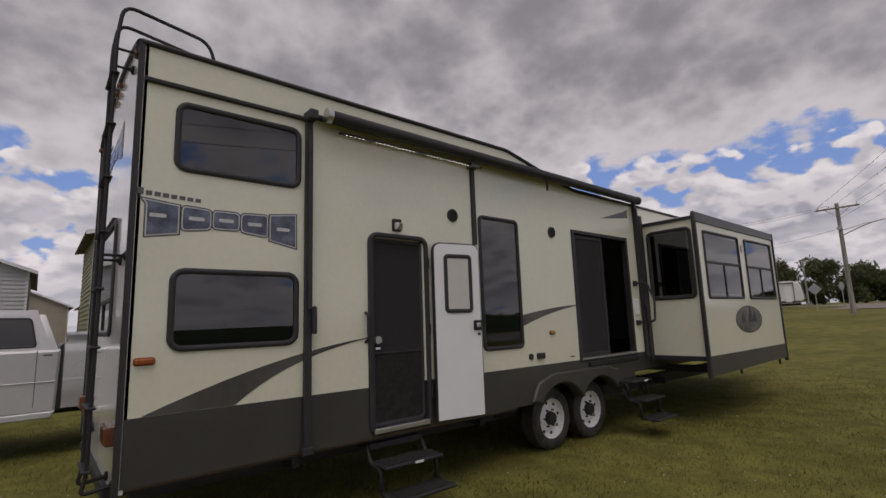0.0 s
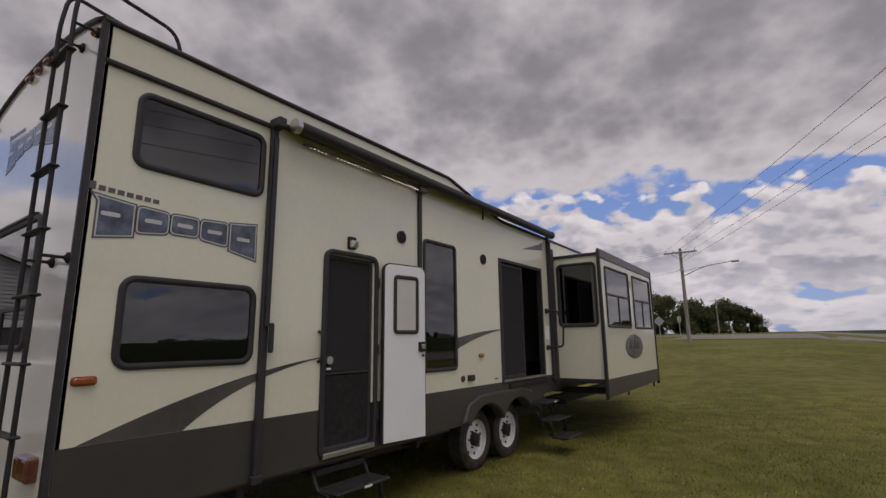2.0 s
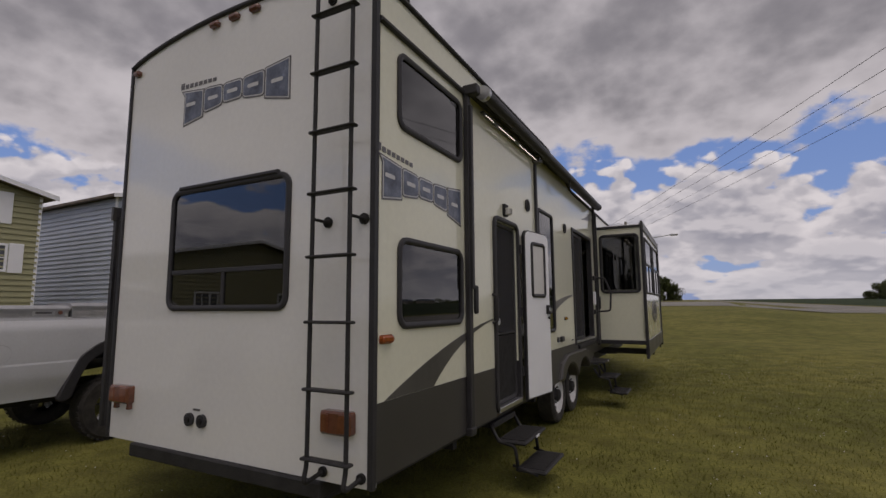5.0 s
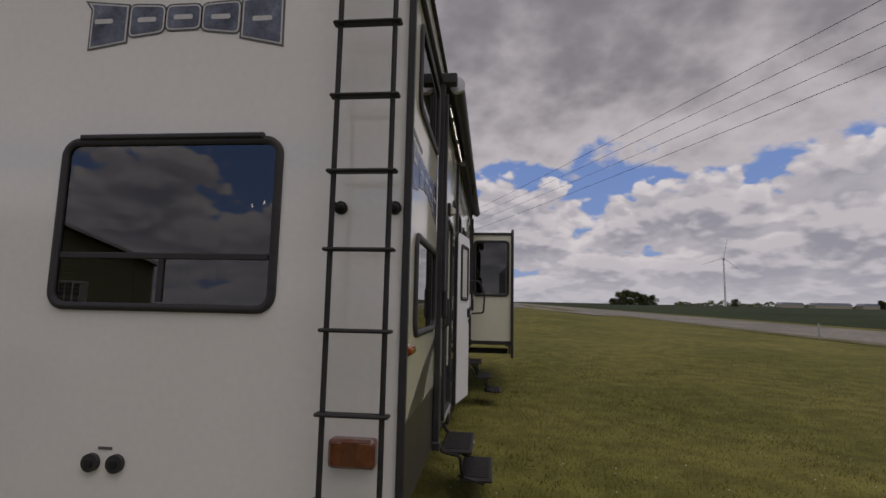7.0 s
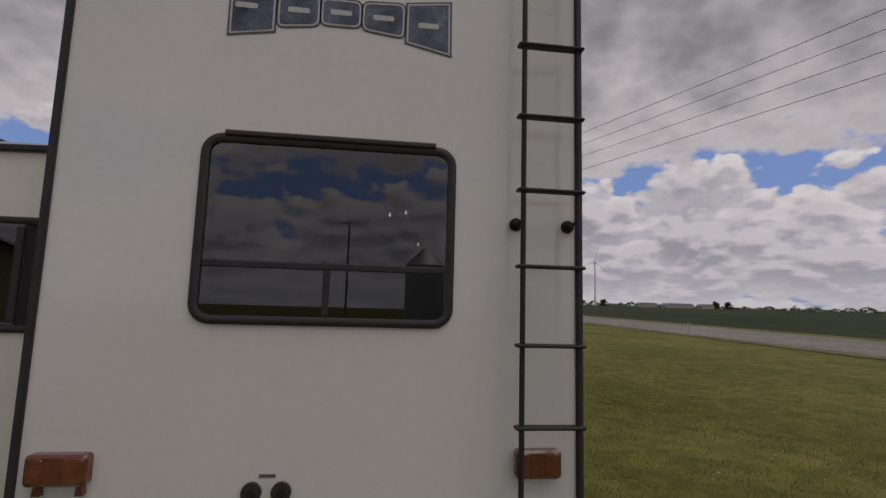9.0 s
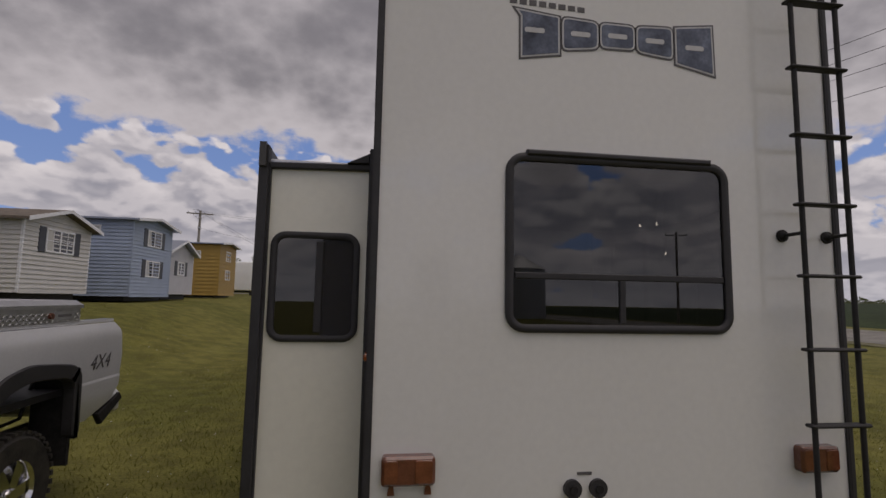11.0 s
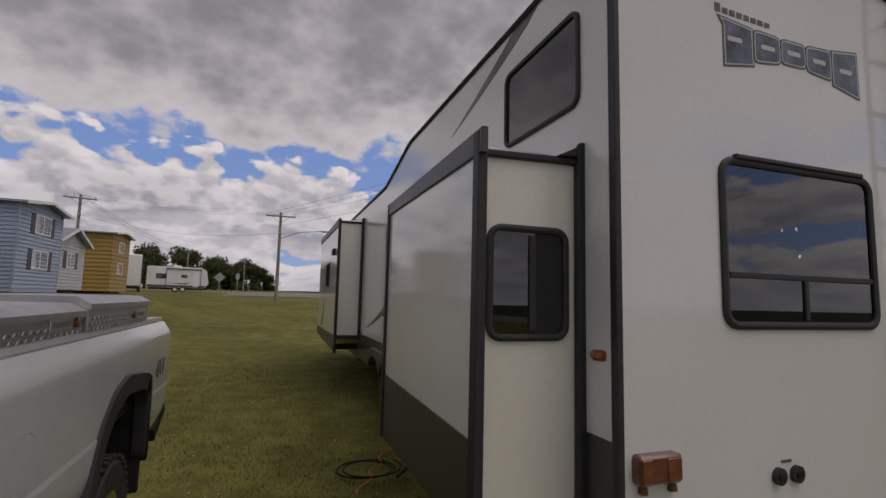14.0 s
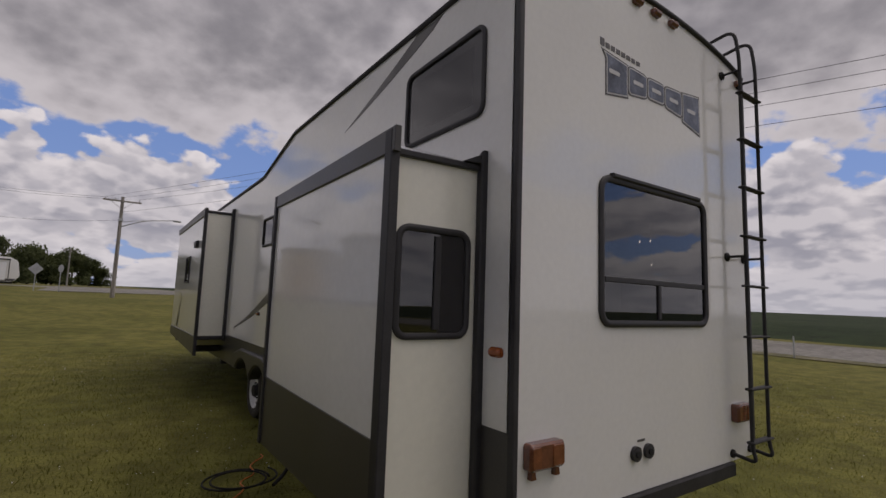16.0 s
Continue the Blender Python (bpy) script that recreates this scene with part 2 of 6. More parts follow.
# ---- mesh helpers ----
def part(name, bm, mat, parent=None, label="", smooth=False):
    me = bpy.data.meshes.new(name)
    bmesh.ops.recalc_face_normals(bm, faces=bm.faces)
    if smooth:
        for f in bm.faces:
            f.smooth = True
    bm.to_mesh(me)
    bm.free()
    for m in (mat if isinstance(mat, (list, tuple)) else (mat,)):
        me.materials.append(m)
    ob = new(name, me)
    if parent:
        ob.parent = parent
    if label:
        tagged(ob, label)
    if smooth:
        me.set_sharp_from_angle(angle=radians(38))
    return ob


def thing(name, label, category, at=None, group="", kind=""):
    ob = new(name)
    if at is not None:
        ob.matrix_world = at
    return tagged(ob, label, category, group, kind)


def box(bm, lo, hi, bevel=0.0, seg=1):
    lo, hi = [min(a, b) for a, b in zip(lo, hi)], [max(a, b) for a, b in zip(lo, hi)]
    m = Matrix.Translation([(a + b) / 2 for a, b in zip(lo, hi)]) @ Matrix.Diagonal([max(b - a, 1e-4) for a, b in zip(lo, hi)] + [1])
    vs = bmesh.ops.create_cube(bm, size=1, matrix=m)["verts"]
    if bevel:
        es = list({e for v in vs for e in v.link_edges})
        bmesh.ops.bevel(bm, geom=es, offset=bevel, segments=seg, affect="EDGES", clamp_overlap=True)
    return bm


def boxes(*specs, bevel=0.0):
    bm = bmesh.new()
    for lo, hi in specs:
        b = bmesh.new()
        box(b, lo, hi, bevel)
        join(bm, b)
    return bm


def join(bm, other):
    vm = [bm.verts.new(v.co) for v in other.verts]
    other.verts.index_update()
    for f in other.faces:
        nf = bm.faces.new([vm[v.index] for v in f.verts])
        nf.smooth, nf.material_index = f.smooth, f.material_index
    other.free()
    return bm


def cyl(bm, a, b, r, r2=None, n=16, caps=True):
    a, b = Vector(a), Vector(b)
    d = b - a
    m = Matrix.Translation((a + b) / 2) @ d.to_track_quat("Z", "Y").to_matrix().to_4x4()
    bmesh.ops.create_cone(bm, cap_ends=caps, segments=n, radius1=r, radius2=r if r2 is None else r2, depth=d.length, matrix=m)
    return bm


def tube(pts, r, n=8, closed=False):
    """A round bar along a line of points."""
    bm = bmesh.new()
    pts = [Vector(p) for p in pts]
    rings, ref = [], None
    for i, p in enumerate(pts):
        d = (pts[min(i + 1, len(pts) - 1)] - pts[max(i - 1, 0)]).normalized()
        if ref is None:
            ref = d.orthogonal().normalized()
        ref = (ref - d * ref.dot(d)).normalized()
        s = d.cross(ref)
        rings.append([bm.verts.new(p + (ref * math.cos(q) + s * math.sin(q)) * r) for q in [2 * math.pi * k / n for k in range(n)]])
    for a, b in zip(rings, rings[1:]):
        for k in range(n):
            bm.faces.new((a[k], a[(k + 1) % n], b[(k + 1) % n], b[k])).smooth = True
    bm.faces.new(rings[0])
    bm.faces.new(rings[-1])
    return bm


def bend(pts, r, n=5):
    """Round the corners of a line of points."""
    pts = [Vector(p) for p in pts]
    out = [pts[0]]
    for a, b, c2 in zip(pts, pts[1:], pts[2:]):
        u, v = (a - b), (c2 - b)
        k = min(r, u.length * 0.49, v.length * 0.49)
        s, e = b + u.normalized() * k, b + v.normalized() * k
        for i in range(n + 1):
            t = i / n
            out.append(s * (1 - t) ** 2 + b * 2 * t * (1 - t) + e * t * t)
    out.append(pts[-1])
    return out


def rr(u0, v0, u1, v1, r, n=6):
    """A rounded rectangle, counter-clockwise."""
    out = []
    for cu, cv, a0 in ((u1 - r, v0 + r, -90), (u1 - r, v1 - r, 0), (u0 + r, v1 - r, 90), (u0 + r, v0 + r, 180)):
        for k in range(n + 1):
            a = radians(a0 + 90 * k / n)
            out.append((cu + r * math.cos(a), cv + r * math.sin(a)))
    return out


def round_poly(pts, r, n=5):
    """A closed polygon with rounded corners."""
    out, k = [], len(pts)
    for i in range(k):
        a, b, c2 = Vector(pts[i - 1]), Vector(pts[i]), Vector(pts[(i + 1) % k])
        s, e = b + (a - b).normalized() * r, b + (c2 - b).normalized() * r
        for j in range(n + 1):
            t = j / n
            q = s * (1 - t) ** 2 + b * 2 * t * (1 - t) + e * t * t
            out.append((q.x, q.y))
    return out


def inset(pts, d):
    """A polygon drawn inwards by d."""
    out, k = [], len(pts)
    area = sum(pts[i - 1][0] * pts[i][1] - pts[i][0] * pts[i - 1][1] for i in range(k))
    sg = 1 if area > 0 else -1
    for i in range(k):
        a, b, c2 = Vector(pts[i - 1]), Vector(pts[i]), Vector(pts[(i + 1) % k])
        n1, n2 = (b - a), (c2 - b)
        n1, n2 = Vector((-n1.y, n1.x)).normalized(), Vector((-n2.y, n2.x)).normalized()
        m = (n1 + n2)
        m = m / max(m.length_squared, 0.4) * 2
        q = b + m * d * sg
        out.append((q.x, q.y))
    return out


def prism(poly, to, w0, w1, chamfer=0.0):
    """A polygon in a wall's plane, from depth w0 out to w1; to(u, v, w) gives the place."""
    bm = bmesh.new()
    loops = [[bm.verts.new(to(u, v, w0)) for u, v in poly]]
    if chamfer:
        loops.append([bm.verts.new(to(u, v, w1 - chamfer)) for u, v in poly])
        loops.append([bm.verts.new(to(u, v, w1)) for u, v in inset(poly, chamfer)])
    else:
        loops.append([bm.verts.new(to(u, v, w1)) for u, v in poly])
    k = len(poly)
    for a, b in zip(loops, loops[1:]):
        for i in range(k):
            bm.faces.new((a[i], a[(i + 1) % k], b[(i + 1) % k], b[i]))
    bm.faces.new(loops[0])
    bm.faces.new(loops[-1])
    return bm


def ring(outer, width, to, w0, w1, round_=0.35):
    """A frame round an opening, with an eased outer and inner edge."""
    bm = bmesh.new()
    e = width * round_
    prof = [(outer, w0), (outer, w1 - e * 0.6), (inset(outer, e), w1), (inset(outer, width - e), w1), (inset(outer, width), w1 - e * 0.6), (inset(outer, width), w0)]
    loops = [[bm.verts.new(to(u, v, w)) for u, v in pl] for pl, w in prof]
    k = len(outer)
    for j in range(len(loops)):
        a, b = loops[j], loops[(j + 1) % len(loops)]
        for i in range(k):
            bm.faces.new((a[i], a[(i + 1) % k], b[(i + 1) % k], b[i]))
    return bm


def panel(u0, u1, v0, v1, holes, to, w0, w1):
    """A flat wall of a given thickness with square openings right through it."""
    us = sorted({u0, u1, *[x for h in holes for x in (h[0], h[2]) if u0 < x < u1]})
    vs = sorted({v0, v1, *[x for h in holes for x in (h[1], h[3]) if v0 < x < v1]})
    bm, cache = bmesh.new(), {}

    def vert(u, v, w):
        if (u, v, w) not in cache:
            cache[(u, v, w)] = bm.verts.new(to(u, v, w))
        return cache[(u, v, w)]

    def solid(i, j):
        if not (0 <= i < len(us) - 1 and 0 <= j < len(vs) - 1):
            return False
        cu, cv = (us[i] + us[i + 1]) / 2, (vs[j] + vs[j + 1]) / 2
        return not any(h[0] < cu < h[2] and h[1] < cv < h[3] for h in holes)
    for i in range(len(us) - 1):
        for j in range(len(vs) - 1):
            if not solid(i, j):
                continue
            a, b, c2, d = us[i], us[i + 1], vs[j], vs[j + 1]
            for w in (w0, w1):
                bm.faces.new([vert(*q, w) for q in ((a, c2), (b, c2), (b, d), (a, d))])
            for (di, dj), (p, q) in (((-1, 0), ((a, c2), (a, d))), ((1, 0), ((b, c2), (b, d))), ((0, -1), ((a, c2), (b, c2))), ((0, 1), ((a, d), (b, d)))):
                if not solid(i + di, j + dj):
                    bm.faces.new([vert(*p, w0), vert(*q, w0), vert(*q, w1), vert(*p, w1)])
    return bm


W = 1.295


def SIDE(u, v, w):
    return Vector((W + w, u, v))


def OFF(u, v, w):
    return Vector((-W - w, u, v))


def REAR(u, v, w):
    return Vector((u, -w, v))


def smooth(a, b, x):
    t = min(1, max(0, (x - a) / (b - a)))
    return t * t * (3 - 2 * t)


def ground_z(x, y):
    left = 1 - smooth(5, 17, x)
    near = smooth(4, 14, math.hypot(x, y - 5))
    bank = 1.2 * smooth(5, 11, -x) * smooth(2, 13, y)
    return 0.0095 * (y - 5) * (near if y < 60 else 1) + max(left * (0.85 * smooth(16, 42, y) + 0.45 * smooth(60, 100, y)), bank)


# ---- ground, roads, fields ----
def ground_material(name, cols, scales, rough=0.9, bump=0.6):
    m = bpy.data.materials.new(name)
    m.use_nodes = True
    t = m.node_tree
    b = t.nodes["Principled BSDF"]
    b.inputs["Roughness"].default_value = rough
    b.inputs["Specular IOR Level"].default_value = 0.15
    co = t.nodes.new("ShaderNodeTexCoord").outputs["Object"]
    prev = None
    hs = []
    for i, (s, d) in enumerate(scales):
        n = t.nodes.new("ShaderNodeTexNoise")
        n.inputs["Scale"].default_value, n.inputs["Detail"].default_value, n.inputs["Roughness"].default_value = s, d, 0.6
        t.links.new(co, n.inputs["Vector"])
        r = t.nodes.new("ShaderNodeMapRange")
        r.interpolation_type = "SMOOTHSTEP"
        r.inputs[1].default_value, r.inputs[2].default_value = 0.34, 0.66
        t.links.new(n.outputs["Fac"], r.inputs[0])
        hs.append(n.outputs["Fac"])
        x = t.nodes.new("ShaderNodeMix")
        x.data_type = "RGBA"
        t.links.new(r.outputs[0], x.inputs[0])
        if prev is None:
            x.inputs[6].default_value, x.inputs[7].default_value = (*cols[0], 1), (*cols[1], 1)
        else:
            x.blend_type = "MULTIPLY"
            x.inputs[0].default_value = 1
            t.links.remove(x.inputs[0].links[0])
            y = t.nodes.new("ShaderNodeMapRange")
            y.inputs[3].default_value, y.inputs[4].default_value = 1 - 0.24, 1 + 0.2
            t.links.new(r.outputs[0], y.inputs[0])
            t.links.new(prev, x.inputs[6])
            t.links.new(y.outputs[0], x.inputs[7])
        prev = x.outputs[2]
    t.links.new(prev, b.inputs["Base Color"])
    bp = t.nodes.new("ShaderNodeBump")
    bp.inputs["Strength"].default_value, bp.inputs["Distance"].default_value = bump, 0.04
    t.links.new(hs[-1], bp.inputs["Height"])
    t.links.new(bp.outputs[0], b.inputs["Normal"])
    return m


LAWN = ground_material("mown_grass", [(0.116, 0.117, 0.026), (0.166, 0.156, 0.040)], [(0.22, 3), (2.2, 5), (34, 5)], bump=0.25)
CROP = ground_material("crop_field", [(0.020, 0.034, 0.012), (0.034, 0.05, 0.018)], [(0.05, 3), (0.6, 5), (6, 4)])
ASPH = ground_material("worn_road", [(0.20, 0.19, 0.175), (0.26, 0.25, 0.225)], [(0.15, 4), (3, 4), (60, 3)], 0.85, 0.2)
GRAVEL = ground_material("gravel_verge", [(0.22, 0.20, 0.13), (0.13, 0.13, 0.06)], [(0.5, 4), (4, 4), (50, 3)])
BLADE = leafy(material("grass_blade", (0.150, 0.156, 0.034), 0.6, vary=0.3, scale=0.5, grain=6, second=(0.205, 0.195, 0.05), spec=0.2), 0.55)


def sheet(name, xs, ys, z, mat, label, category, **kw):
    verts = [(x, y, z(x, y)) for y in ys for x in xs]
    n = len(xs)
    faces = [(j * n + i, j * n + i + 1, (j + 1) * n + i + 1, (j + 1) * n + i) for j in range(len(ys) - 1) for i in range(n - 1)]
    me = bpy.data.meshes.new(name)
    me.from_pydata(verts, [], faces)
    me.materials.append(mat)
    for p in me.polygons:
        p.use_smooth = True
    return tagged(new(name, me), label, category, kind="structure", **kw)


def steps(a, b, near, far, c2=0.0):
    """Steps that widen away from c2."""
    out, x = [a], a
    while x < b:
        x += near + (far - near) * min(1, abs(x - c2) / 120)
        out.append(min(x, b))
    return out


sheet("ground", [-2500, -1200, -500, -250] + steps(-120, 120, 0.8, 9) + [250, 500, 1200, 2500], [-2500, -1200, -500, -250] + steps(-120, 190, 0.8, 9) + [260, 400, 700, 1300, 2600],
      ground_z, LAWN, "short mown lawn with dry and clover patches", "lawn")
ROAD_X = (20.5, 30.5)
along = [-400, -200, -100] + steps(-60, 200, 3, 12) + [300, 600, 1500]
sheet("road", [ROAD_X[0], 23.5, 27.5, ROAD_X[1]], along, lambda x, y: ground_z(x, y) + 0.05, ASPH, "pale worn two-lane asphalt road beside the lawn", "road")
sheet("road_verge", [19.3, 19.9, 20.46], along, lambda x, y: ground_z(x, y) + (0.03 if x < 20 else 0.046), GRAVEL, "dry gravel verge along the road", "verge")
across = steps(-160, 20.2, 4, 10)
sheet("side_road", [-9, -4, 1, 6, 11, 16, 20.2], [66, 72, 78, 84, 90, 95], lambda x, y: ground_z(x, y) + 0.055, ASPH, "pale road junction ahead of the lawn", "road")
sheet("side_lane", [x for x in across if x < -9] + [-9.05], [82, 86, 92], lambda x, y: ground_z(x, y) + 0.06, ASPH, "pale side road crossing ahead of the lawn", "road")
sheet("crop_field", [34, 45, 60, 90, 150, 300, 700, 1500, 2500], [-400, -150] + steps(-60, 250, 8, 25) + [400, 800, 1500, 2600],
      lambda x, y: ground_z(x, y) + 0.75 * smooth(34, 37, x) - 0.02, CROP, "dark green soybean field reaching the horizon", "field")

# grass blades, thickest near the trailer
rng = np.random.default_rng(5)


def grass(name, n, lo, hi, h0, h1, label):
    px, py = rng.uniform(lo[0], hi[0], n), rng.uniform(lo[1], hi[1], n)
    mx, my = (lo[0] + hi[0]) / 2, (lo[1] + hi[1]) / 2
    d = np.maximum(np.abs(px - mx) / (hi[0] - mx), np.abs(py - my) / (hi[1] - my))
    keep = rng.uniform(0, 1, n) > np.clip((d - 0.35) / 0.65, 0, 1) ** 0.7
    px, py = px[keep], py[keep]
    n = len(px)
    clump = np.sin(px * 2.1 + np.sin(py * 1.3) * 2) * np.sin(py * 2.6 + np.sin(px * 1.7) * 2)
    hgt = rng.uniform(h0, h1, n) * (1 + 0.35 * clump)
    a = rng.uniform(0, 2 * np.pi, n)
    wd = rng.uniform(0.003, 0.006, n)
    lean = rng.uniform(0.2, 0.9, n) * hgt
    b = rng.uniform(0, 2 * np.pi, n)
    pz = np.array([ground_z(x, y) for x, y in zip(px, py)])
    v = np.empty((n, 3, 3))
    for k, s in ((0, -1), (1, 1)):
        v[:, k, 0], v[:, k, 1], v[:, k, 2] = px + s * wd * np.cos(a), py + s * wd * np.sin(a), pz - 0.004
    v[:, 2, 0], v[:, 2, 1], v[:, 2, 2] = px + lean * np.cos(b), py + lean * np.sin(b), pz + hgt
    me = bpy.data.meshes.new(name)
    me.vertices.add(3 * n)
    me.loops.add(3 * n)
    me.polygons.add(n)
    me.vertices.foreach_set("co", v.ravel())
    me.loops.foreach_set("vertex_index", np.arange(3 * n, dtype=np.int32))
    me.polygons.foreach_set("loop_start", np.arange(0, 3 * n, 3, dtype=np.int32))
    me.update()
    me.materials.append(BLADE)
    return tagged(new(name, me), label, "grass", kind="stuff")


grass("grass", 330000, (-12, -6), (14, 18), 0.015, 0.042, "short green lawn grass blades round the trailer")
grass("long_grass", 5000, (-1.2, 1), (1.25, 9), 0.05, 0.14, "longer unmown grass blades under the trailer")

# ---- travel trailer ----
RV = thing("travel_trailer", "cream and charcoal destination trailer parked on grass", "trailer")
L_END, Z0, ZS, ZR, ZL = 12.4, 0.63, 1.06, 3.68, 3.36
ROOF = [(0.0, ZR), (3.84, ZR - 0.02), (5.14, ZL), (L_END, 3.3)]
T = 0.05
side_windows = [(0.24, 2.77, 1.21, 3.31, 0.09), (0.25, 1.47, 1.2, 2.06, 0.1)]
tall_window = (3.3, 1.28, 3.97, 2.8, 0.07)
door_hole, slider_hole = (1.9, 0.66, 2.5, 2.42), (5.1, 1.06, 6.46, 2.77)
hs = [(a + 0.03, b + 0.03, c2 - 0.03, d - 0.03) for a, b, c2, d, r in side_windows + [tall_window]] + [(1.9, 0.6, 2.5, 2.42), slider_hole]
part("side_wall", panel(0.03, L_END, ZS, 3.34, hs, SIDE, -T, 0), CREAM, RV, "glossy cream fibreglass wall")
part("upper_side_panel", prism([(0.03, 3.34), (5.28, 3.34), (5.14, ZL), (3.84, ZR - 0.02), (0.03, ZR)], SIDE, -T, 0), CREAM, RV)
skirt_poly = [(0.03, Z0), (1.88, Z0), (1.88, ZS), (0.03, ZS)]
part("skirt", prism(skirt_poly, SIDE, -T, 0.004), SKIRT, RV, "charcoal lower wall panel")
arc = [(5.0 + 0.93 * math.cos(radians(a)), 0.63 + 0.30 * math.sin(radians(a))) for a in range(180, -1, -15)]
part("skirt", prism([(2.52, Z0)] + arc + [(6.4, Z0), (6.4, ZS), (2.52, ZS)], SIDE, -T, 0.004), SKIRT, RV, "charcoal lower wall panel over the wheels")
part("skirt", prism([(6.4, 0.8), (L_END, 0.8), (L_END, ZS), (6.4, ZS)], SIDE, -T, 0.0), SKIRT, RV)
off_hole = [(0.36, 0.7, 2.14, 2.42), (7.1, 1.05, 10.0, 3.0), (0.4, 2.9, 1.12, 3.28)]
part("off_side_wall", panel(0.03, L_END, ZS, 3.34, off_hole, OFF, -T, 0), WHITE, RV, "glossy off-white fibreglass wall")
part("upper_side_panel", prism([(0.03, 3.34), (5.28, 3.34), (5.14, ZL), (3.84, ZR - 0.02), (0.03, ZR)], OFF, -T, 0), WHITE, RV)
part("skirt", prism([(0.03, Z0), (0.34, Z0), (0.34, ZS), (0.03, ZS)], OFF, -T, 0.004), SKIRT, RV)
part("skirt", prism([(2.16, Z0)] + [(u - 0.1, v) for u, v in arc] + [(L_END, Z0), (L_END, ZS), (2.16, ZS)], OFF, -T, 0.004), SKIRT, RV)


def crown(x, h=0.17):
    return h * (1 - (x / W) ** 2) ** 0.8 if abs(x) < W else 0.0


# rear wall with an arched top, made of a lower panel with the window opening and an upper cap
part("rear_wall", panel(-W, W, 0.6, 3.3, [(-0.595, 1.625, 0.595, 2.485)], REAR, -T, 0), WHITE, RV, "glossy white fibreglass rear wall")
part("rear_cap", prism([(-W, 3.3), (W, 3.3)] + [(x, ZR + crown(x)) for x in [W - 2 * W * i / 24 for i in range(25)]], REAR, -T, 0), WHITE, RV)
part("front_wall", panel(-W, W, 0.7, 3.3, [], lambda u, v, w: Vector((u, L_END + w, v)), 0, 0.05), CREAM, RV)
bm = bmesh.new()
rows_ = []
for y, z in ROOF:
    rows_.append([bm.verts.new((x, y, z + crown(x) * (1 if y < 5 else 0.6))) for x in [-W - 0.005 + 2 * (W + 0.005) * i / 20 for i in range(21)]])
for a, b in zip(rows_, rows_[1:]):
    for i in range(20):
        bm.faces.new((a[i], a[i + 1], b[i + 1], b[i]))
roof = part("roof", bm, material("roof_membrane", (0.62, 0.62, 0.6), 0.6, vary=0.15, scale=3), RV, "white rubber roof membrane")
sol = roof.modifiers.new("thick", "SOLIDIFY")
sol.thickness, sol.offset = 0.03, 1
part("floor", boxes(((-W + T, T, 0.60), (W - T, 3.85, 0.66)), ((-0.8, 3.85, 0.60), (0.8, 6.2, 0.66))), FLOORIN, RV, "brown wood-look vinyl floor")
part("underbelly", boxes(((-W + T, T, 0.585), (W - T, 3.85, 0.598)), ((-0.85, 3.85, 0.585), (0.85, 6.2, 0.598)), ((-W + T, 6.2, 0.78), (W - T, L_END, 0.80))), STEEL, RV, "black underbelly sheet")
for s in (-1, 1):
    part("wheel_well", boxes(((s * 0.86, 3.86, 0.45), (s * 0.88, 6.2, 0.98)), ((s * 0.86, 3.86, 0.96), (s * (W - T - 0.004), 6.2, 0.98)), ((s * 0.88, 3.86, 0.6), (s * (W - T - 0.004), 3.88, 0.96)), ((s * 0.88, 6.18, 0.6), (s * (W - T - 0.004), 6.2, 0.96))), RUBBER, RV, "black wheel well liner")
part("chassis_rail", boxes(((-0.85, 0.15, 0.42), (-0.75, L_END + 0.8, 0.60)), bevel=0.008), STEEL, RV)
part("chassis_rail", boxes(((0.75, 0.15, 0.42), (0.85, L_END + 0.8, 0.60)), bevel=0.008), STEEL, RV)
part("rear_bumper", boxes(((-0.95, -0.03, 0.5), (0.95, 0.12, 0.597)), bevel=0.01), STEEL, RV, "black steel rear bumper tube")
for y in (1.2, 3.3, 7.5, 9.6):
    part("cross_member", boxes(((-1.2, y, 0.5), (1.2, y + 0.06, 0.597))), STEEL, RV)
# edge trims
for to, nm in ((SIDE, 1), (OFF, -1)):
    part("corner_trim", prism(rr(-0.012, 0.6, 0.024, ZR + 0.01, 0.010, 2), to, -0.02, 0.016), TRIM, RV, "black corner moulding")
    pts = [to(u, v + 0.012, 0.004) for u, v in ROOF]
    part("gutter_rail", tube(bend(pts, 0.06), 0.022, 8), TRIM, RV, "black roof edge moulding")
part("rear_roof_trim", tube([REAR(x, ZR + crown(x) + 0.012, 0.006) for x in [-W + 2 * W * i / 24 for i in range(25)]], 0.02, 8), TRIM, RV)
for s in (-1, 1):
    part("rear_edge_trim", prism(rr(s * W - 0.010, 0.6, s * W + 0.014, ZR + 0.01, 0.01, 2), REAR, -0.01, 0.014), TRIM, RV)
part("awning_rail", prism([(0.03, 3.395), (1.3, 3.395), (1.3, 3.43), (0.03, 3.43)], SIDE, 0, 0.03, 0.008), TRIM, RV)
part("wall_seam_trim", prism([(3.205, 2.45), (3.262, 2.45), (3.262, 3.34), (3.205, 3.34)], SIDE, 0, 0.03, 0.006), TRIM, RV, "black awning support bar")
part("support_bracket", boxes(((W + 0.002, 3.16, 3.31), (W + 0.10, 3.275, 3.37)), bevel=0.008), GREYD, RV)


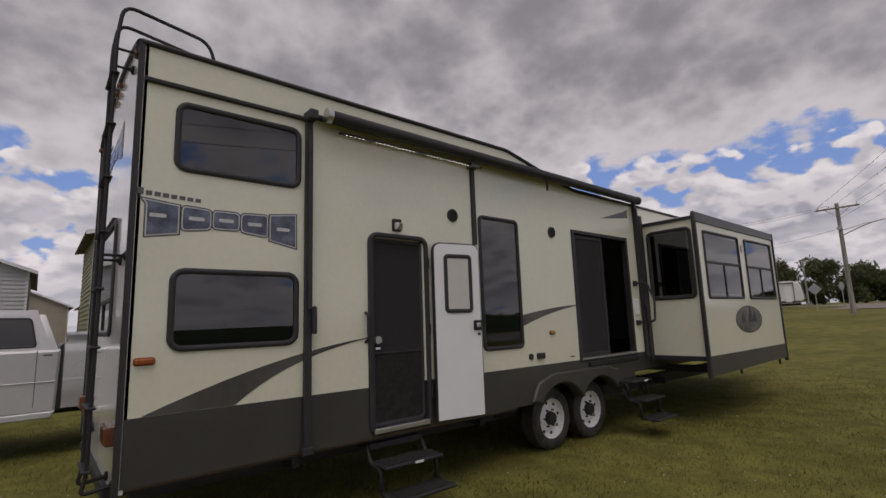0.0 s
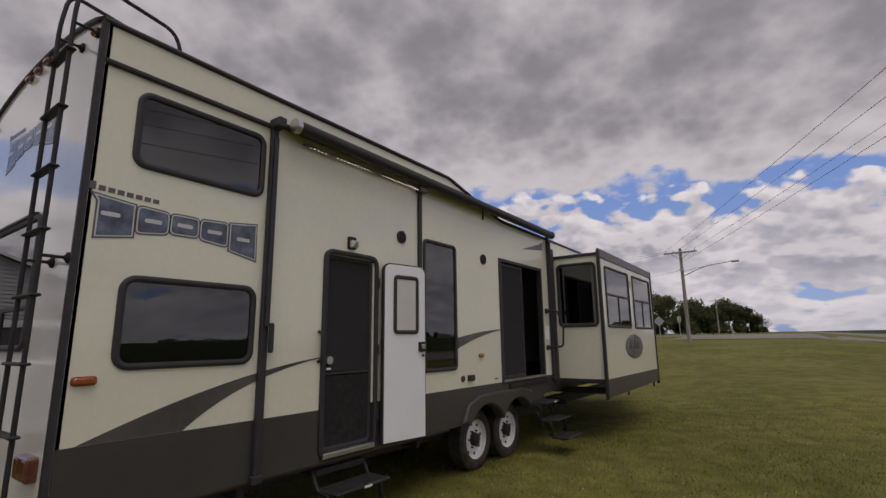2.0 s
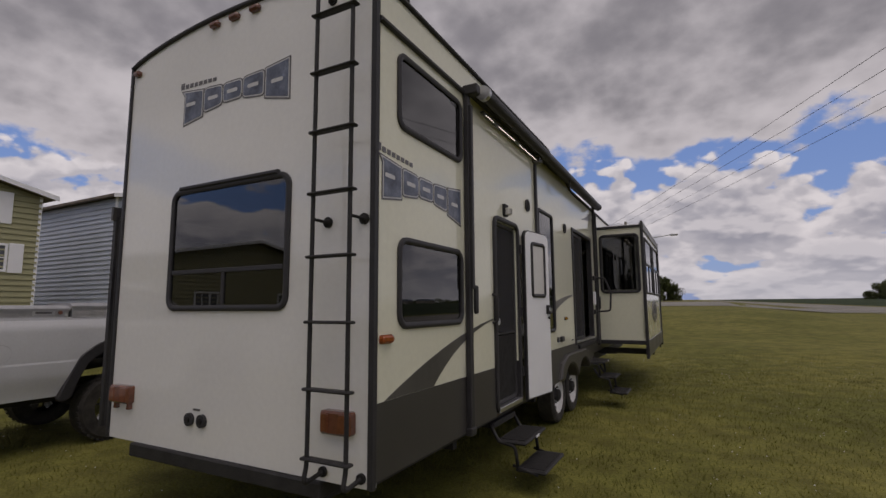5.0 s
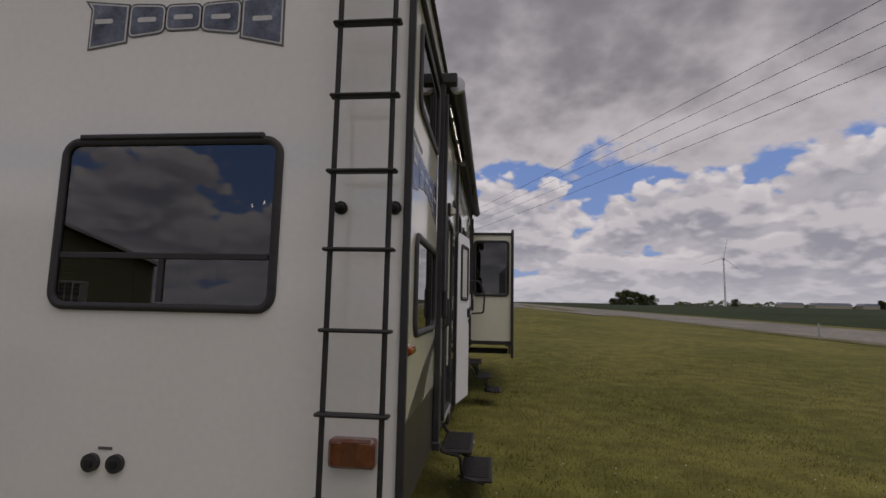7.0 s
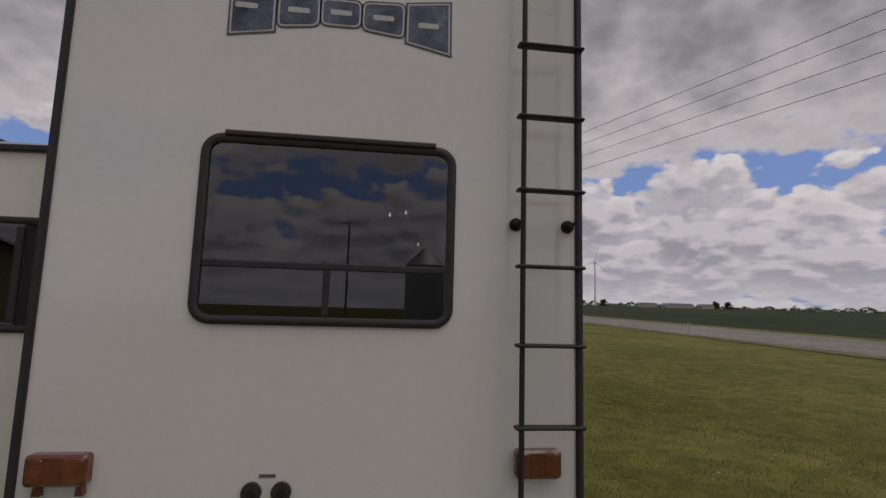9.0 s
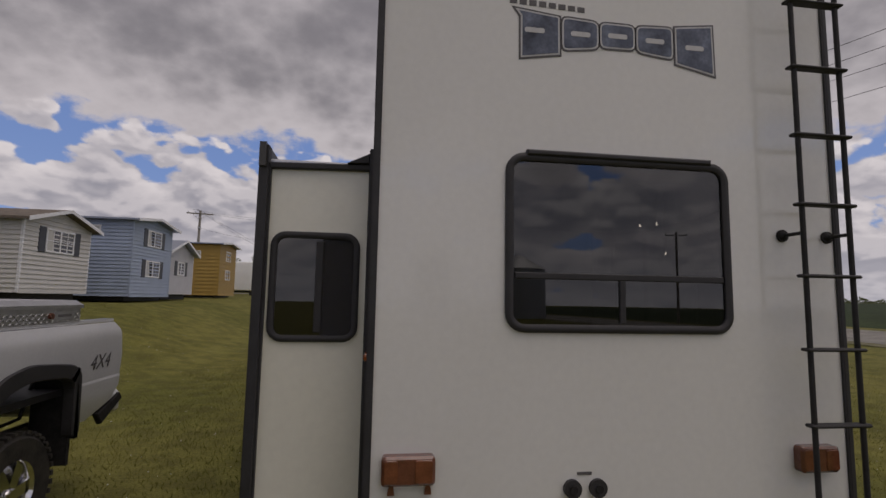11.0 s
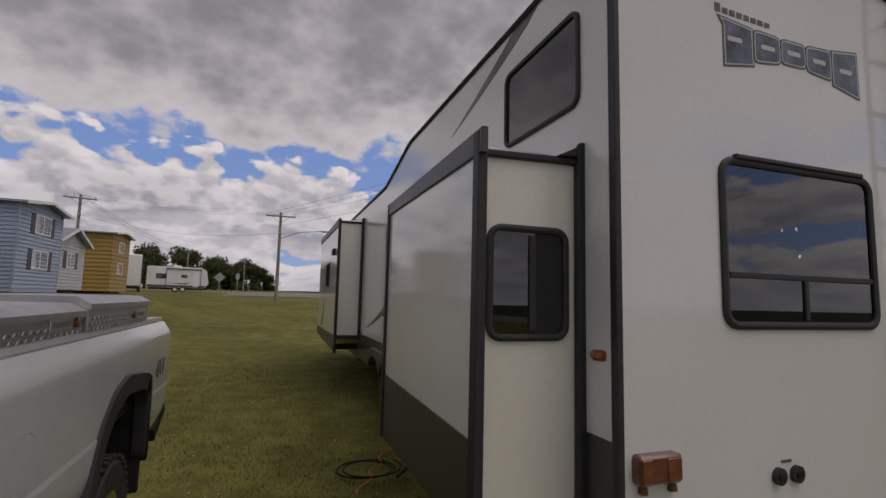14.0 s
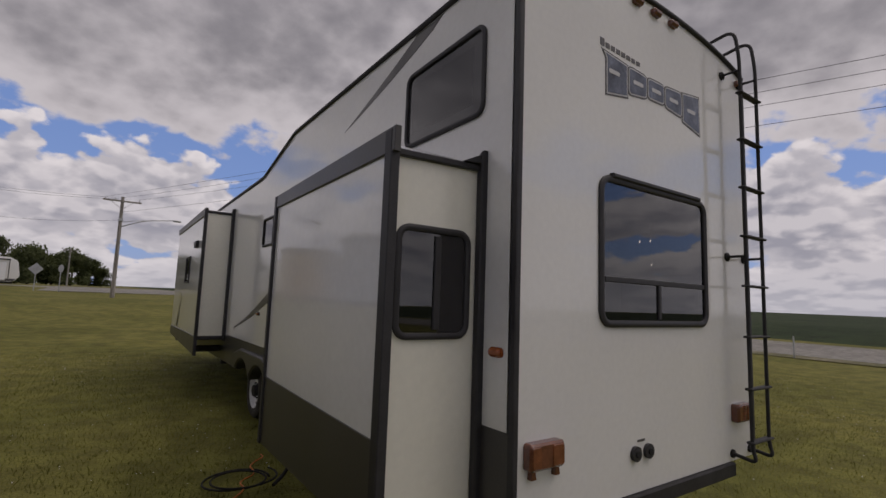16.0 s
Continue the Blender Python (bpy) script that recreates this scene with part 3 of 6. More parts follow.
def window(name, poly, to, parent, bars=(), frame_w=0.055, depth=0.022, label="", pane=0.012, glass=None):
    """A framed tinted window: frame, pane, and dividing bars given as boxes in the wall's plane."""
    f = part(name, ring(poly, frame_w, to, -0.03, depth), TRIM, parent, label or "dark tinted window in a black frame", smooth=True)
    g = part("pane", prism(inset(poly, frame_w - 0.006), to, pane - 0.016, pane - 0.010), glass or GLASS, f if parent is RV else parent, "dark tinted glass")
    g.visible_shadow = False
    for a, b, c2, d in bars:
        part("glazing_bar", prism([(a, b), (c2, b), (c2, d), (a, d)], to, pane - 0.012, depth - 0.008, 0.004), TRIM, f if parent is RV else parent)
    return f


for a, b, c2, d, r in side_windows:
    window("window", rr(a, b, c2, d, r), SIDE, RV, frame_w=0.042)
window("window", rr(*tall_window), SIDE, RV, frame_w=0.042)
window("window", rr(-0.63, 1.59, 0.63, 2.52, 0.1), REAR, RV, bars=[(-0.58, 1.862, 0.58, 1.895), (-0.016, 1.64, 0.016, 1.862)], frame_w=0.042)
part("drip_cap", prism([(-0.52, 2.505), (0.52, 2.505), (0.52, 2.535), (-0.52, 2.535)], REAR, 0.0, 0.035, 0.008), TRIM, RV)
window("window", round_poly([(0.28, 2.80), (1.19, 2.80), (1.19, 3.36), (0.28, 3.38)], 0.09), OFF, RV, frame_w=0.03)

# wheels with white steel rims, two each side, under a moulded fender
def trailer_wheel(y, side):
    c2 = Vector((side * (W - 0.25), y, 0.375))
    bm = bmesh.new()
    prof = [(0.235, -0.10), (0.34, -0.11), (0.372, -0.085), (0.376, 0.0), (0.372, 0.085), (0.34, 0.11), (0.29, 0.112), (0.24, 0.10)]
    lathe(bm, prof, c2, side, 32)
    wheel = part("wheel", bm, TYRE, RV, "black trailer tyre", smooth=True)
    bm = bmesh.new()
    lathe(bm, [(0.248, 0.102), (0.238, 0.098), (0.228, 0.05), (0.19, 0.035), (0.14, 0.05), (0.06, 0.055), (0.055, 0.03), (0.055, -0.05), (0.235, -0.08)], c2, side, 32)
    part("rim", bm, RIM, wheel, "white painted steel rim", smooth=True)
    # black discs on the rim stand for the shade inside its vent holes
    for k in range(8):
        a = radians(k * 45 + 10)
        p = c2 + Vector((side * 0.034, 0.185 * math.cos(a), 0.185 * math.sin(a)))
        part("vent_hole", cyl(bmesh.new(), p, p + Vector((side * 0.012, 0, 0)), 0.02, n=10), TRIM, wheel)
    bm = bmesh.new()
    lathe(bm, [(0.085, 0.05), (0.075, 0.11), (0.03, 0.125), (0.0005, 0.125)], c2, side, 20)
    part("hub", bm, STEEL, wheel, "black grease hub", smooth=True)
    for k in range(6):
        a = radians(k * 60)
        p = c2 + Vector((side * 0.05, 0.108 * math.cos(a), 0.108 * math.sin(a)))
        part("lug_nut", cyl(bmesh.new(), p, p + Vector((side * 0.03, 0, 0)), 0.012, n=6), STEEL, wheel)


def lathe(bm, prof, centre, side, n):
    rings = []
    for r, w in prof:
        rings.append([bm.verts.new(centre + Vector((side * w, r * math.cos(2 * math.pi * k / n), r * math.sin(2 * math.pi * k / n)))) for k in range(n)])
    for a, b in zip(rings, rings[1:]):
        for k in range(n):
            bm.faces.new((a[k], a[(k + 1) % n], b[(k + 1) % n], b[k]))


for y in (4.60, 5.44):
    for s in (1, -1):
        trailer_wheel(y, s)
part("axle", cyl(cyl(bmesh.new(), (-1.0, 4.60, 0.375), (1.0, 4.60, 0.375), 0.04), (-1.0, 5.44, 0.375), (1.0, 5.44, 0.375), 0.04), STEEL, RV)
for to in (SIDE, OFF):
    o = [(4.02, 0.66), (4.14, 0.86), (4.42, 0.95), (5.6, 0.95), (5.9, 0.88), (6.06, 0.66)]
    i_ = [(5.97, 0.64)] + [(5.44 + 0.46 * math.cos(radians(a)), 0.42 + 0.40 * math.sin(radians(a))) for a in range(33, 155, 11)] + [(4.60 + 0.46 * math.cos(radians(a)), 0.42 + 0.40 * math.sin(radians(a))) for a in range(26, 150, 11)] + [(4.12, 0.64)]
    part("wheel_fender", prism(o + i_, to, -0.1, 0.055, 0.02), SKIRT, RV, "black moulded double wheel fender", smooth=True)

# awning: roller, two arms, hanging light string, pull strap
tb = cyl(bmesh.new(), (W + 0.13, 1.42, 3.44), (W + 0.13, 6.72, 3.40), 0.058, n=20)
awning = thing("awning", "charcoal rolled-up awning with black arms along the wall", "awning")
part("roller", tb, TRIM, awning, "rolled charcoal awning fabric", smooth=True)
for y, ze in ((1.40, 3.44), (6.71, 3.40)):
    part("end_cap", cyl(bmesh.new(), (W + 0.13, y - 0.02, ze), (W + 0.13, y + 0.03, ze), 0.064, n=20), ALU if y < 3 else TRIM, awning)
for y, zb in ((1.27, 0.64), (6.78, 1.0)):
    part("arm", boxes(((W + 0.006, y - 0.03, zb), (W + 0.05, y + 0.03, 3.40)), bevel=0.006), TRIM, awning)
    part("inner_arm", boxes(((W + 0.05, y - 0.02, 1.75), (W + 0.075, y + 0.02, 3.3)), bevel=0.004), TRIM, awning)
    part("bracket", boxes(((W + 0.0, y - 0.04, 3.38), (W + 0.14, y + 0.04, 3.47)), bevel=0.01), TRIM, awning)
    part("foot", boxes(((W + 0.005, y - 0.045, zb - 0.03), (W + 0.06, y + 0.045, zb + 0.03)), bevel=0.006), TRIM, awning)
    part("arm_lever", boxes(((W + 0.05, y + 0.02, 1.55), (W + 0.09, y + 0.06, 1.78)), bevel=0.012), TRIM, awning)
part("pull_strap", tube([(W + 0.16, 4.42, 3.40), (W + 0.15, 4.42, 3.3), (W + 0.14, 4.43, 3.22)], 0.012, 6), RUBBER, awning)
part("rail", boxes(((W, 1.3, 3.43), (W + 0.07, 6.9, 3.46)), bevel=0.006), TRIM, awning)
for k in range(31):
    y = 1.62 + k * 0.044 + (0.1 if k > 4 else 0) + (0.14 if k > 15 else 0)
    cyl_ = bmesh.new()
    bmesh.ops.create_icosphere(cyl_, subdivisions=1, radius=0.0052, matrix=Matrix.Translation((W + 0.06, y, 3.332)))
    part("led", cyl_, LENS, awning)
part("led_strip", boxes(((W + 0.03, 1.55, 3.34), (W + 0.065, 3.35, 3.352))), TRIM, awning)

# entry door: frame, screen door, threshold, the outer door folded back against the wall
part("door_frame", ring(rr(1.86, 0.64, 2.56, 2.47, 0.1), 0.045, SIDE, -0.05, 0.03), TRIM, RV, "black entry door frame", smooth=True)
part("threshold", prism([(1.9, 0.655), (2.52, 0.655), (2.52, 0.7), (1.9, 0.7)], SIDE, -0.1, 0.035, 0.006), ALU, RV, "bare aluminium threshold")
sd = part("screen_door", ring(rr(1.905, 0.70, 2.515, 2.425, 0.07), 0.04, SIDE, -0.04, -0.015), TRIM, RV, "closed black screen door", smooth=True)
part("screen_mesh", prism(rr(1.93, 0.73, 2.49, 2.4, 0.05), SIDE, -0.032, -0.028), SCREEN, sd)
part("crossbar", prism([(1.94, 1.345), (2.48, 1.345), (2.48, 1.36), (1.94, 1.36)], SIDE, -0.036, -0.018), TRIM, sd)
part("kick_panel", prism([(1.94, 0.74), (2.48, 0.74), (2.48, 1.33), (1.94, 1.33)], SIDE, -0.034, -0.026), RUBBER, sd)
part("latch", cyl(bmesh.new(), SIDE(1.965, 1.47, -0.02), SIDE(1.965, 1.47, 0.01), 0.035, n=20), GALV, sd, "grey round latch")
part("label_plate", prism([(1.945, 1.385), (1.995, 1.385), (1.995, 1.405), (1.945, 1.405)], SIDE, -0.016, -0.012), DOORW, sd)
for z in (0.95, 1.55, 2.2):
    part("hinge", cyl(bmesh.new(), SIDE(2.545, z - 0.05, 0.035), SIDE(2.545, z + 0.05, 0.035), 0.012, n=8), TRIM, sd)
part("grab_handle", tube(bend([SIDE(1.835, 1.46, 0.0), SIDE(1.835, 1.48, 0.05), SIDE(1.835, 1.70, 0.05), SIDE(1.835, 1.72, 0.0)], 0.03), 0.014), TRIM, RV)
h0, d_ = Vector((1.372, 2.575, 0)), Vector((0.094, 0.553, 0)).normalized()
n_ = Vector((d_.y, -d_.x, 0))


def LEAF(u, v, w):
    return h0 + d_ * u + n_ * w + Vector((0, 0, v))


leaf = [(0, 0.66), (0.565, 0.66)] + [(u, v) for u, v in rr(0, 1.0, 0.565, 2.42, 0.09)[7:21]]
ed = part("entry_door", prism(leaf, LEAF, -0.038, -0.004, 0.004), TRIM, RV, "white entry door folded back against the wall")
part("inner_skin", prism(inset(leaf, 0.014), LEAF, -0.004, 0.004, 0.003), DOORW, ed, "plain white inner door skin")
part("door_window_frame", ring(rr(0.12, 1.70, 0.455, 2.30, 0.05), 0.04, LEAF, 0.003, 0.022), TRIM, ed, smooth=True)
part("door_pane", prism(rr(0.15, 1.73, 0.425, 2.27, 0.03), LEAF, 0.004, 0.008), FROST, ed, "obscured grey pane")
part("latch_box", prism(rr(0.455, 1.52, 0.545, 1.62, 0.01), LEAF, 0.003, 0.03, 0.006), STEEL, ed)
part("latch_lever", prism(rr(0.475, 1.545, 0.525, 1.595, 0.008), LEAF, 0.03, 0.042, 0.004), CHROME, ed)
part("deadbolt", cyl(bmesh.new(), LEAF(0.515, 1.48, 0.003), LEAF(0.515, 1.48, 0.018), 0.014, n=12), STEEL, ed)
part("door_holdback", boxes(((1.30, 2.60, 1.30), (1.375, 2.64, 1.42)), bevel=0.006), GALV, RV)

# porch light, loudspeakers, marker lamps, service ports
pl = part("porch_light", prism(rr(2.14, 2.50, 2.235, 2.62, 0.01), SIDE, 0, 0.03, 0.006), STEEL, RV, "black porch lamp with clear lens")
part("lens", prism(rr(2.15, 2.51, 2.225, 2.58, 0.008), SIDE, 0.03, 0.075, 0.02), FROST, pl)
for y, z in ((2.92, 2.745), (4.63, 2.72)):
    sp = part("loudspeaker", cyl(bmesh.new(), SIDE(y, z, 0), SIDE(y, z, 0.018), 0.07, n=28), TRIM, RV, "round black outdoor loudspeaker")
    part("grille", cyl(bmesh.new(), SIDE(y, z, 0.018), SIDE(y, z, 0.024), 0.058, 0.05, n=28), RUBBER, sp)


def marker(u, v, to, w=0.065, h=0.027, mat=None, lens=None):
    m_ = part("marker_lamp", prism(rr(u - w, v - h, u + w, v + h, 0.02, 3), to, 0, 0.012), TRIM if mat is None else mat, RV)
    part("lens", prism(rr(u - w + 0.006, v - h + 0.006, u + w - 0.006, v + h - 0.006, 0.016, 3), to, 0.012, 0.034, 0.01), lens or AMBER, m_, "amber lens")


marker(0.126, 1.42, SIDE, mat=AMBER)
marker(4.51, 1.436, SIDE, 0.05, 0.024, lens=AMBER2)
marker(0.134, 1.453, OFF, 0.05, 0.027, mat=AMBER)
part("round_port", cyl(bmesh.new(), SIDE(4.08, 1.17, 0), SIDE(4.08, 1.17, 0.015), 0.036, n=20), TRIM, RV)
part("outlet_cover", prism(rr(4.19, 1.135, 4.32, 1.205, 0.008), SIDE, 0, 0.035, 0.008), TRIM, RV)
part("label_plate", prism([(4.86, 1.11), (4.95, 1.11), (4.95, 1.125), (4.86, 1.125)], SIDE, 0, 0.003), GREYD, RV)

# sliding patio door: fixed glazed leaf and an open half
sf = part("patio_door", ring([(5.06, 1.03), (6.5, 1.03), (6.5, 2.80), (5.06, 2.80)], 0.05, SIDE, -0.06, 0.02, 0.15), TRIM, RV, "half-open black sliding patio door")
part("sliding_leaf", ring([(5.12, 1.09), (5.82, 1.09), (5.82, 2.74), (5.12, 2.74)], 0.05, SIDE, -0.03, -0.005, 0.15), TRIM, sf)
part("screen_mesh", prism([(5.17, 1.14), (5.77, 1.14), (5.77, 2.69), (5.17, 2.69)], SIDE, -0.02, -0.016), SCREEN, sf)
g_ = part("pane", prism([(5.17, 1.14), (5.77, 1.14), (5.77, 2.69), (5.17, 2.69)], SIDE, -0.05, -0.044), GLASS, sf)
g_.visible_shadow = False
part("sill_track", prism([(5.1, 1.055), (6.46, 1.055), (6.46, 1.085), (5.1, 1.085)], SIDE, -0.08, 0.03, 0.005), ALU, sf, "bare aluminium sill track")
part("door_handle", prism(rr(6.60, 1.62, 6.66, 1.86, 0.02), SIDE, 0, 0.04, 0.01), DOORW, RV)
part("door_step_plate", boxes(((W - 0.02, 5.25, 0.96), (W + 0.035, 6.5, 1.02)), bevel=0.008), STEEL, RV)
part("grab_rail", tube(bend([(W + 0.01, 6.62, 2.10), (W + 0.20, 6.62, 2.10), (W + 0.30, 6.62, 1.84), (W + 0.28, 6.62, 1.52), (W + 0.01, 6.62, 1.50)], 0.05), 0.016), TRIM, RV, "black swing-out grab rail", smooth=True)
for z in (2.10, 1.50):
    part("rail_socket", boxes(((W, 6.58, z - 0.04), (W + 0.04, 6.66, z + 0.04)), bevel=0.006), TRIM, RV)


# folding entry steps
def steps_(y0, y1, x0, z_top, n, run, drop):
    st = part("folding_step", boxes(((x0 - 0.4, y0 + 0.03, z_top + 0.08), (x0 - 0.03, y1 - 0.03, z_top + 0.13)), bevel=0.006), STEEL, RV, "black folding steel entry step")
    for k in range(n):
        x, z = x0 + run * k, z_top - drop * k
        part("tread", boxes(((x, y0, z - 0.03), (x + 0.27, y1, z)), bevel=0.012), STEEL, st)
        part("tread_grip", boxes(((x + 0.03, y0 + 0.05, z), (x + 0.24, y1 - 0.05, z + 0.004))), RUBBER, st)
        for y in (y0 + 0.01, y1 - 0.03):
            part("step_link", tube(bend([(x - 0.06, y, z + 0.12), (x + 0.02, y, z - 0.02), (x + 0.17, y, z - 0.04), (x + 0.19, y, z - drop + 0.01)], 0.04, 3), 0.017, 6) if k < n - 1 else tube([(x - 0.02, y, z + 0.02), (x + 0.2, y, z - 0.035)], 0.014, 6), STEEL, st)
        if k == 0:
            part("label_plate", boxes(((x + 0.271, y0 + 0.3, z - 0.025), (x + 0.274, y0 + 0.39, z - 0.005))), DOORW, st)


steps_(1.85, 2.48, 1.30, 0.44, 2, 0.17, 0.22)
steps_(5.85, 6.38, 1.30, 0.72, 3, 0.16, 0.23)


# slide-out rooms
def slide_out(x_out, y0, y1, z0, z1, zsk, sign, label, skirt=True):
    """A room box that stands out of the wall, with black edge trims and a lower apron."""
    def OUT(u, v, w):
        return Vector((sign * (x_out + w), u, v))

    def BACK(u, v, w):
        return Vector((sign * u, y0 - w, v))

    def FRONT(u, v, w):
        return Vector((sign * u, y1 + w, v))
    return OUT, BACK, FRONT


def slide_shell(name, x_out, y0, y1, z0, z1, sign, holes_out, holes_back, mat_out, mat_back, label, face_z0=None):
    OUT, BACK, FRONT = slide_out(x_out, y0, y1, z0, z1, 0, sign, label)
    s = part(name, panel(y0, y1, face_z0 or z0, z1, holes_out, OUT, -0.04, 0), mat_out, RV, label)
    part("end_wall", panel(W, x_out - 0.04, z0, z1, holes_back, BACK, -0.04, 0), mat_back, s)
    part("end_wall", panel(W, x_out - 0.04, z0, z1, [], FRONT, -0.04, 0), mat_back, s)
    part("slide_floor", boxes(((sign * (W - 0.2), y0 + 0.04, z0), (sign * (x_out - 0.04), y1 - 0.04, z0 + 0.05))), SKIRT, s)
    part("slide_roof", boxes(((sign * (W - 0.05), y0 + 0.0, z1), (sign * (x_out + 0.0), y1, z1 + 0.03)), bevel=0.008), ALU, s)
    return s, OUT, BACK, FRONT


# door side, front room
s, OUT, BACK, FRONT = slide_shell("slide_out", 2.12, 7.02, 10.5, 0.96, 3.05, 1, [(7.33, 1.9, 8.6, 2.8), (9.03, 1.9, 10.24, 2.8)], [(1.42, 1.9, 1.98, 2.85)], CREAM, CREAM, "cream slide-out room with windows and black edges", 0.98)
part("apron", prism([(7.0, 0.70), (10.52, 0.74), (10.52, 0.99), (7.0, 0.99)], OUT, -0.02, 0.012, 0.004), SKIRT, s)
part("top_flange", prism([(6.98, 2.98), (10.53, 2.96), (10.53, 3.09), (6.98, 3.13)], OUT, -0.02, 0.018, 0.004), SKIRT, s)
for u in (6.985, 10.475):
    part("edge_trim", prism([(u, 0.68), (u + 0.055, 0.68), (u + 0.055, 3.1), (u, 3.1)], OUT, -0.03, 0.022, 0.006), TRIM, s)
part("edge_trim", prism([(W, 3.02), (2.12, 3.02), (2.12, 3.07), (W, 3.07)], BACK, -0.01, 0.02, 0.004), TRIM, s)
part("edge_trim", prism([(W, 0.92), (2.12, 0.92), (2.12, 0.99), (W, 0.99)], BACK, -0.01, 0.015, 0.004), TRIM, s)
part("wall_flange", prism([(6.9, 0.9), (6.99, 0.9), (6.99, 3.2), (6.9, 3.2)], SIDE, 0, 0.04, 0.008), TRIM, s)
window("window_frame", rr(1.36, 1.83, 2.06, 2.92, 0.09), BACK, s, frame_w=0.045)
for a, b in ((7.25, 8.68), (8.95, 10.32)):
    window("window_frame", rr(a, 1.82, b, 2.87, 0.05, 4), OUT, s, bars=[(a + 0.04, 2.36, b - 0.04, 2.40), ((a + b) / 2 - 0.02, 1.86, (a + b) / 2 + 0.02, 2.36)], frame_w=0.04, depth=0.022)
part("slide_rail", boxes(((0.4, 7.4, 0.72), (2.05, 7.5, 0.82)), bevel=0.006), STEEL, s)
part("slide_rail", boxes(((0.4, 9.8, 0.72), (2.05, 9.9, 0.82)), bevel=0.006), STEEL, s)
for y in (8.2, 10.1):
    part("drain_lip", boxes(((2.09, y, 0.64), (2.12, y + 0.03, 0.74))), TRIM, s)
part("slide_catch", boxes(((2.122, 8.79, 2.62), (2.135, 8.82, 2.74))), GALV, s)
oval = [(8.79 + 0.60 * math.cos(radians(a)), 1.485 + 0.225 * math.sin(radians(a))) for a in range(0, 360, 10)]
em = part("oval_emblem", prism(oval, OUT, 0, 0.006), GREYD, s, "dark grey oval badge with plain pine shapes")
part("emblem_field", prism(inset(oval, 0.03), OUT, 0.006, 0.009), SWOOSH, s)
for k, (u, h) in enumerate(((8.5, 0.2), (8.68, 0.27), (8.84, 0.32), (9.02, 0.22))):
    part("emblem_shape", prism([(u - 0.1, 1.44), (u + 0.1, 1.44), (u, 1.40 + h)], OUT, 0.009, 0.012), GREYD if k == 1 else TRIM, s)
part("emblem_shape", prism([(8.6, 1.37), (9.0, 1.37), (8.95, 1.395), (8.66, 1.395)], OUT, 0.009, 0.012), GREYD, s)

# off side, rear room: end wall reaches low, dark apron outside
s, OUT, BACK, FRONT = slide_shell("slide_out", 1.90, 0.30, 2.20, 0.60, 2.47, -1, [], [(1.405, 1.545, 1.81, 2.065)], WHITE, LIT_PANEL, "white slide-out room with a dark apron and black edges", 1.03)
part("apron", prism([(0.3, 0.56), (2.20, 0.56), (2.20, 1.075), (0.3, 1.035)], OUT, -0.02, 0.006, 0.003), SKIRT, s)
part("top_flange", prism([(0.22, 2.44), (2.24, 2.43), (2.24, 2.53), (0.22, 2.57)], OUT, -0.02, 0.016, 0.004), SKIRT, s)
part("edge_trim", prism([(0.245, 0.56), (0.322, 0.56), (0.318, 2.56), (0.245, 2.56)], OUT, -0.03, 0.02, 0.006), TRIM, s)
part("edge_trim", prism([(2.19, 0.56), (2.24, 0.56), (2.24, 2.53), (2.19, 2.53)], OUT, -0.03, 0.02, 0.006), TRIM, s)
part("edge_trim", prism([(1.86, 0.56), (1.90, 0.56), (1.90, 2.47), (1.86, 2.47)], BACK, 0, 0.03, 0.006), TRIM, s)
part("edge_trim", prism([(W, 2.455), (1.90, 2.44), (1.90, 2.475), (W, 2.49)], BACK, 0, 0.03, 0.006), TRIM, s)
part("wall_flange", prism([(0.245, 0.6), (0.298, 0.6), (0.298, 2.50), (0.275, 2.56), (0.245, 2.57)], OFF, -0.01, 0.04, 0.008), TRIM, s)
part("top_bracket", prism([(W + 0.04, 2.49), (W + 0.16, 2.487), (W + 0.04, 2.545)], BACK, 0, 0.05, 0.004), TRIM, s)
window("window_frame", rr(1.37, 1.51, 1.845, 2.10, 0.08), BACK, s, bars=[(1.565, 1.56, 1.605, 2.05)], frame_w=0.034)
part("insect_screen", prism([(1.40, 1.54), (1.57, 1.54), (1.57, 2.07), (1.40, 2.07)], BACK, 0.003, 0.005), SCREEN, s, "dark insect screen over half the window")

# off side, front room
s, OUT, BACK, FRONT = slide_shell("slide_out", 1.74, 6.93, 10.2, 1.0, 3.08, -1, [(8.2, 1.95, 8.6, 2.35)], [], WHITE, LIT_PANEL, "white slide-out room with a small window", 1.0)
part("apron", prism([(6.9, 0.73), (10.22, 0.85), (10.22, 1.03), (6.9, 1.03)], OUT, -0.02, 0.012, 0.004), SKIRT, s)
part("top_flange", prism([(6.9, 3.0), (10.22, 2.98), (10.22, 3.09), (6.9, 3.13)], OUT, -0.02, 0.016, 0.004), SKIRT, s)
part("edge_trim", prism([(6.89, 0.72), (6.945, 0.72), (6.945, 3.13), (6.89, 3.13)], OUT, -0.03, 0.02, 0.006), TRIM, s)
part("edge_trim", prism([(W, 3.05), (1.74, 3.05), (1.74, 3.09), (W, 3.09)], BACK, 0, 0.02, 0.004), TRIM, s)
part("edge_trim", prism([(W, 0.97), (1.74, 0.97), (1.74, 1.03), (W, 1.03)], BACK, 0, 0.02, 0.004), TRIM, s)
part("wall_flange", prism([(6.86, 0.95), (6.93, 0.95), (6.93, 3.16), (6.86, 3.16)], OFF, 0, 0.045, 0.008), TRIM, s)
window("window_frame", rr(8.15, 1.9, 8.65, 2.4, 0.04), OUT, s, frame_w=0.03)
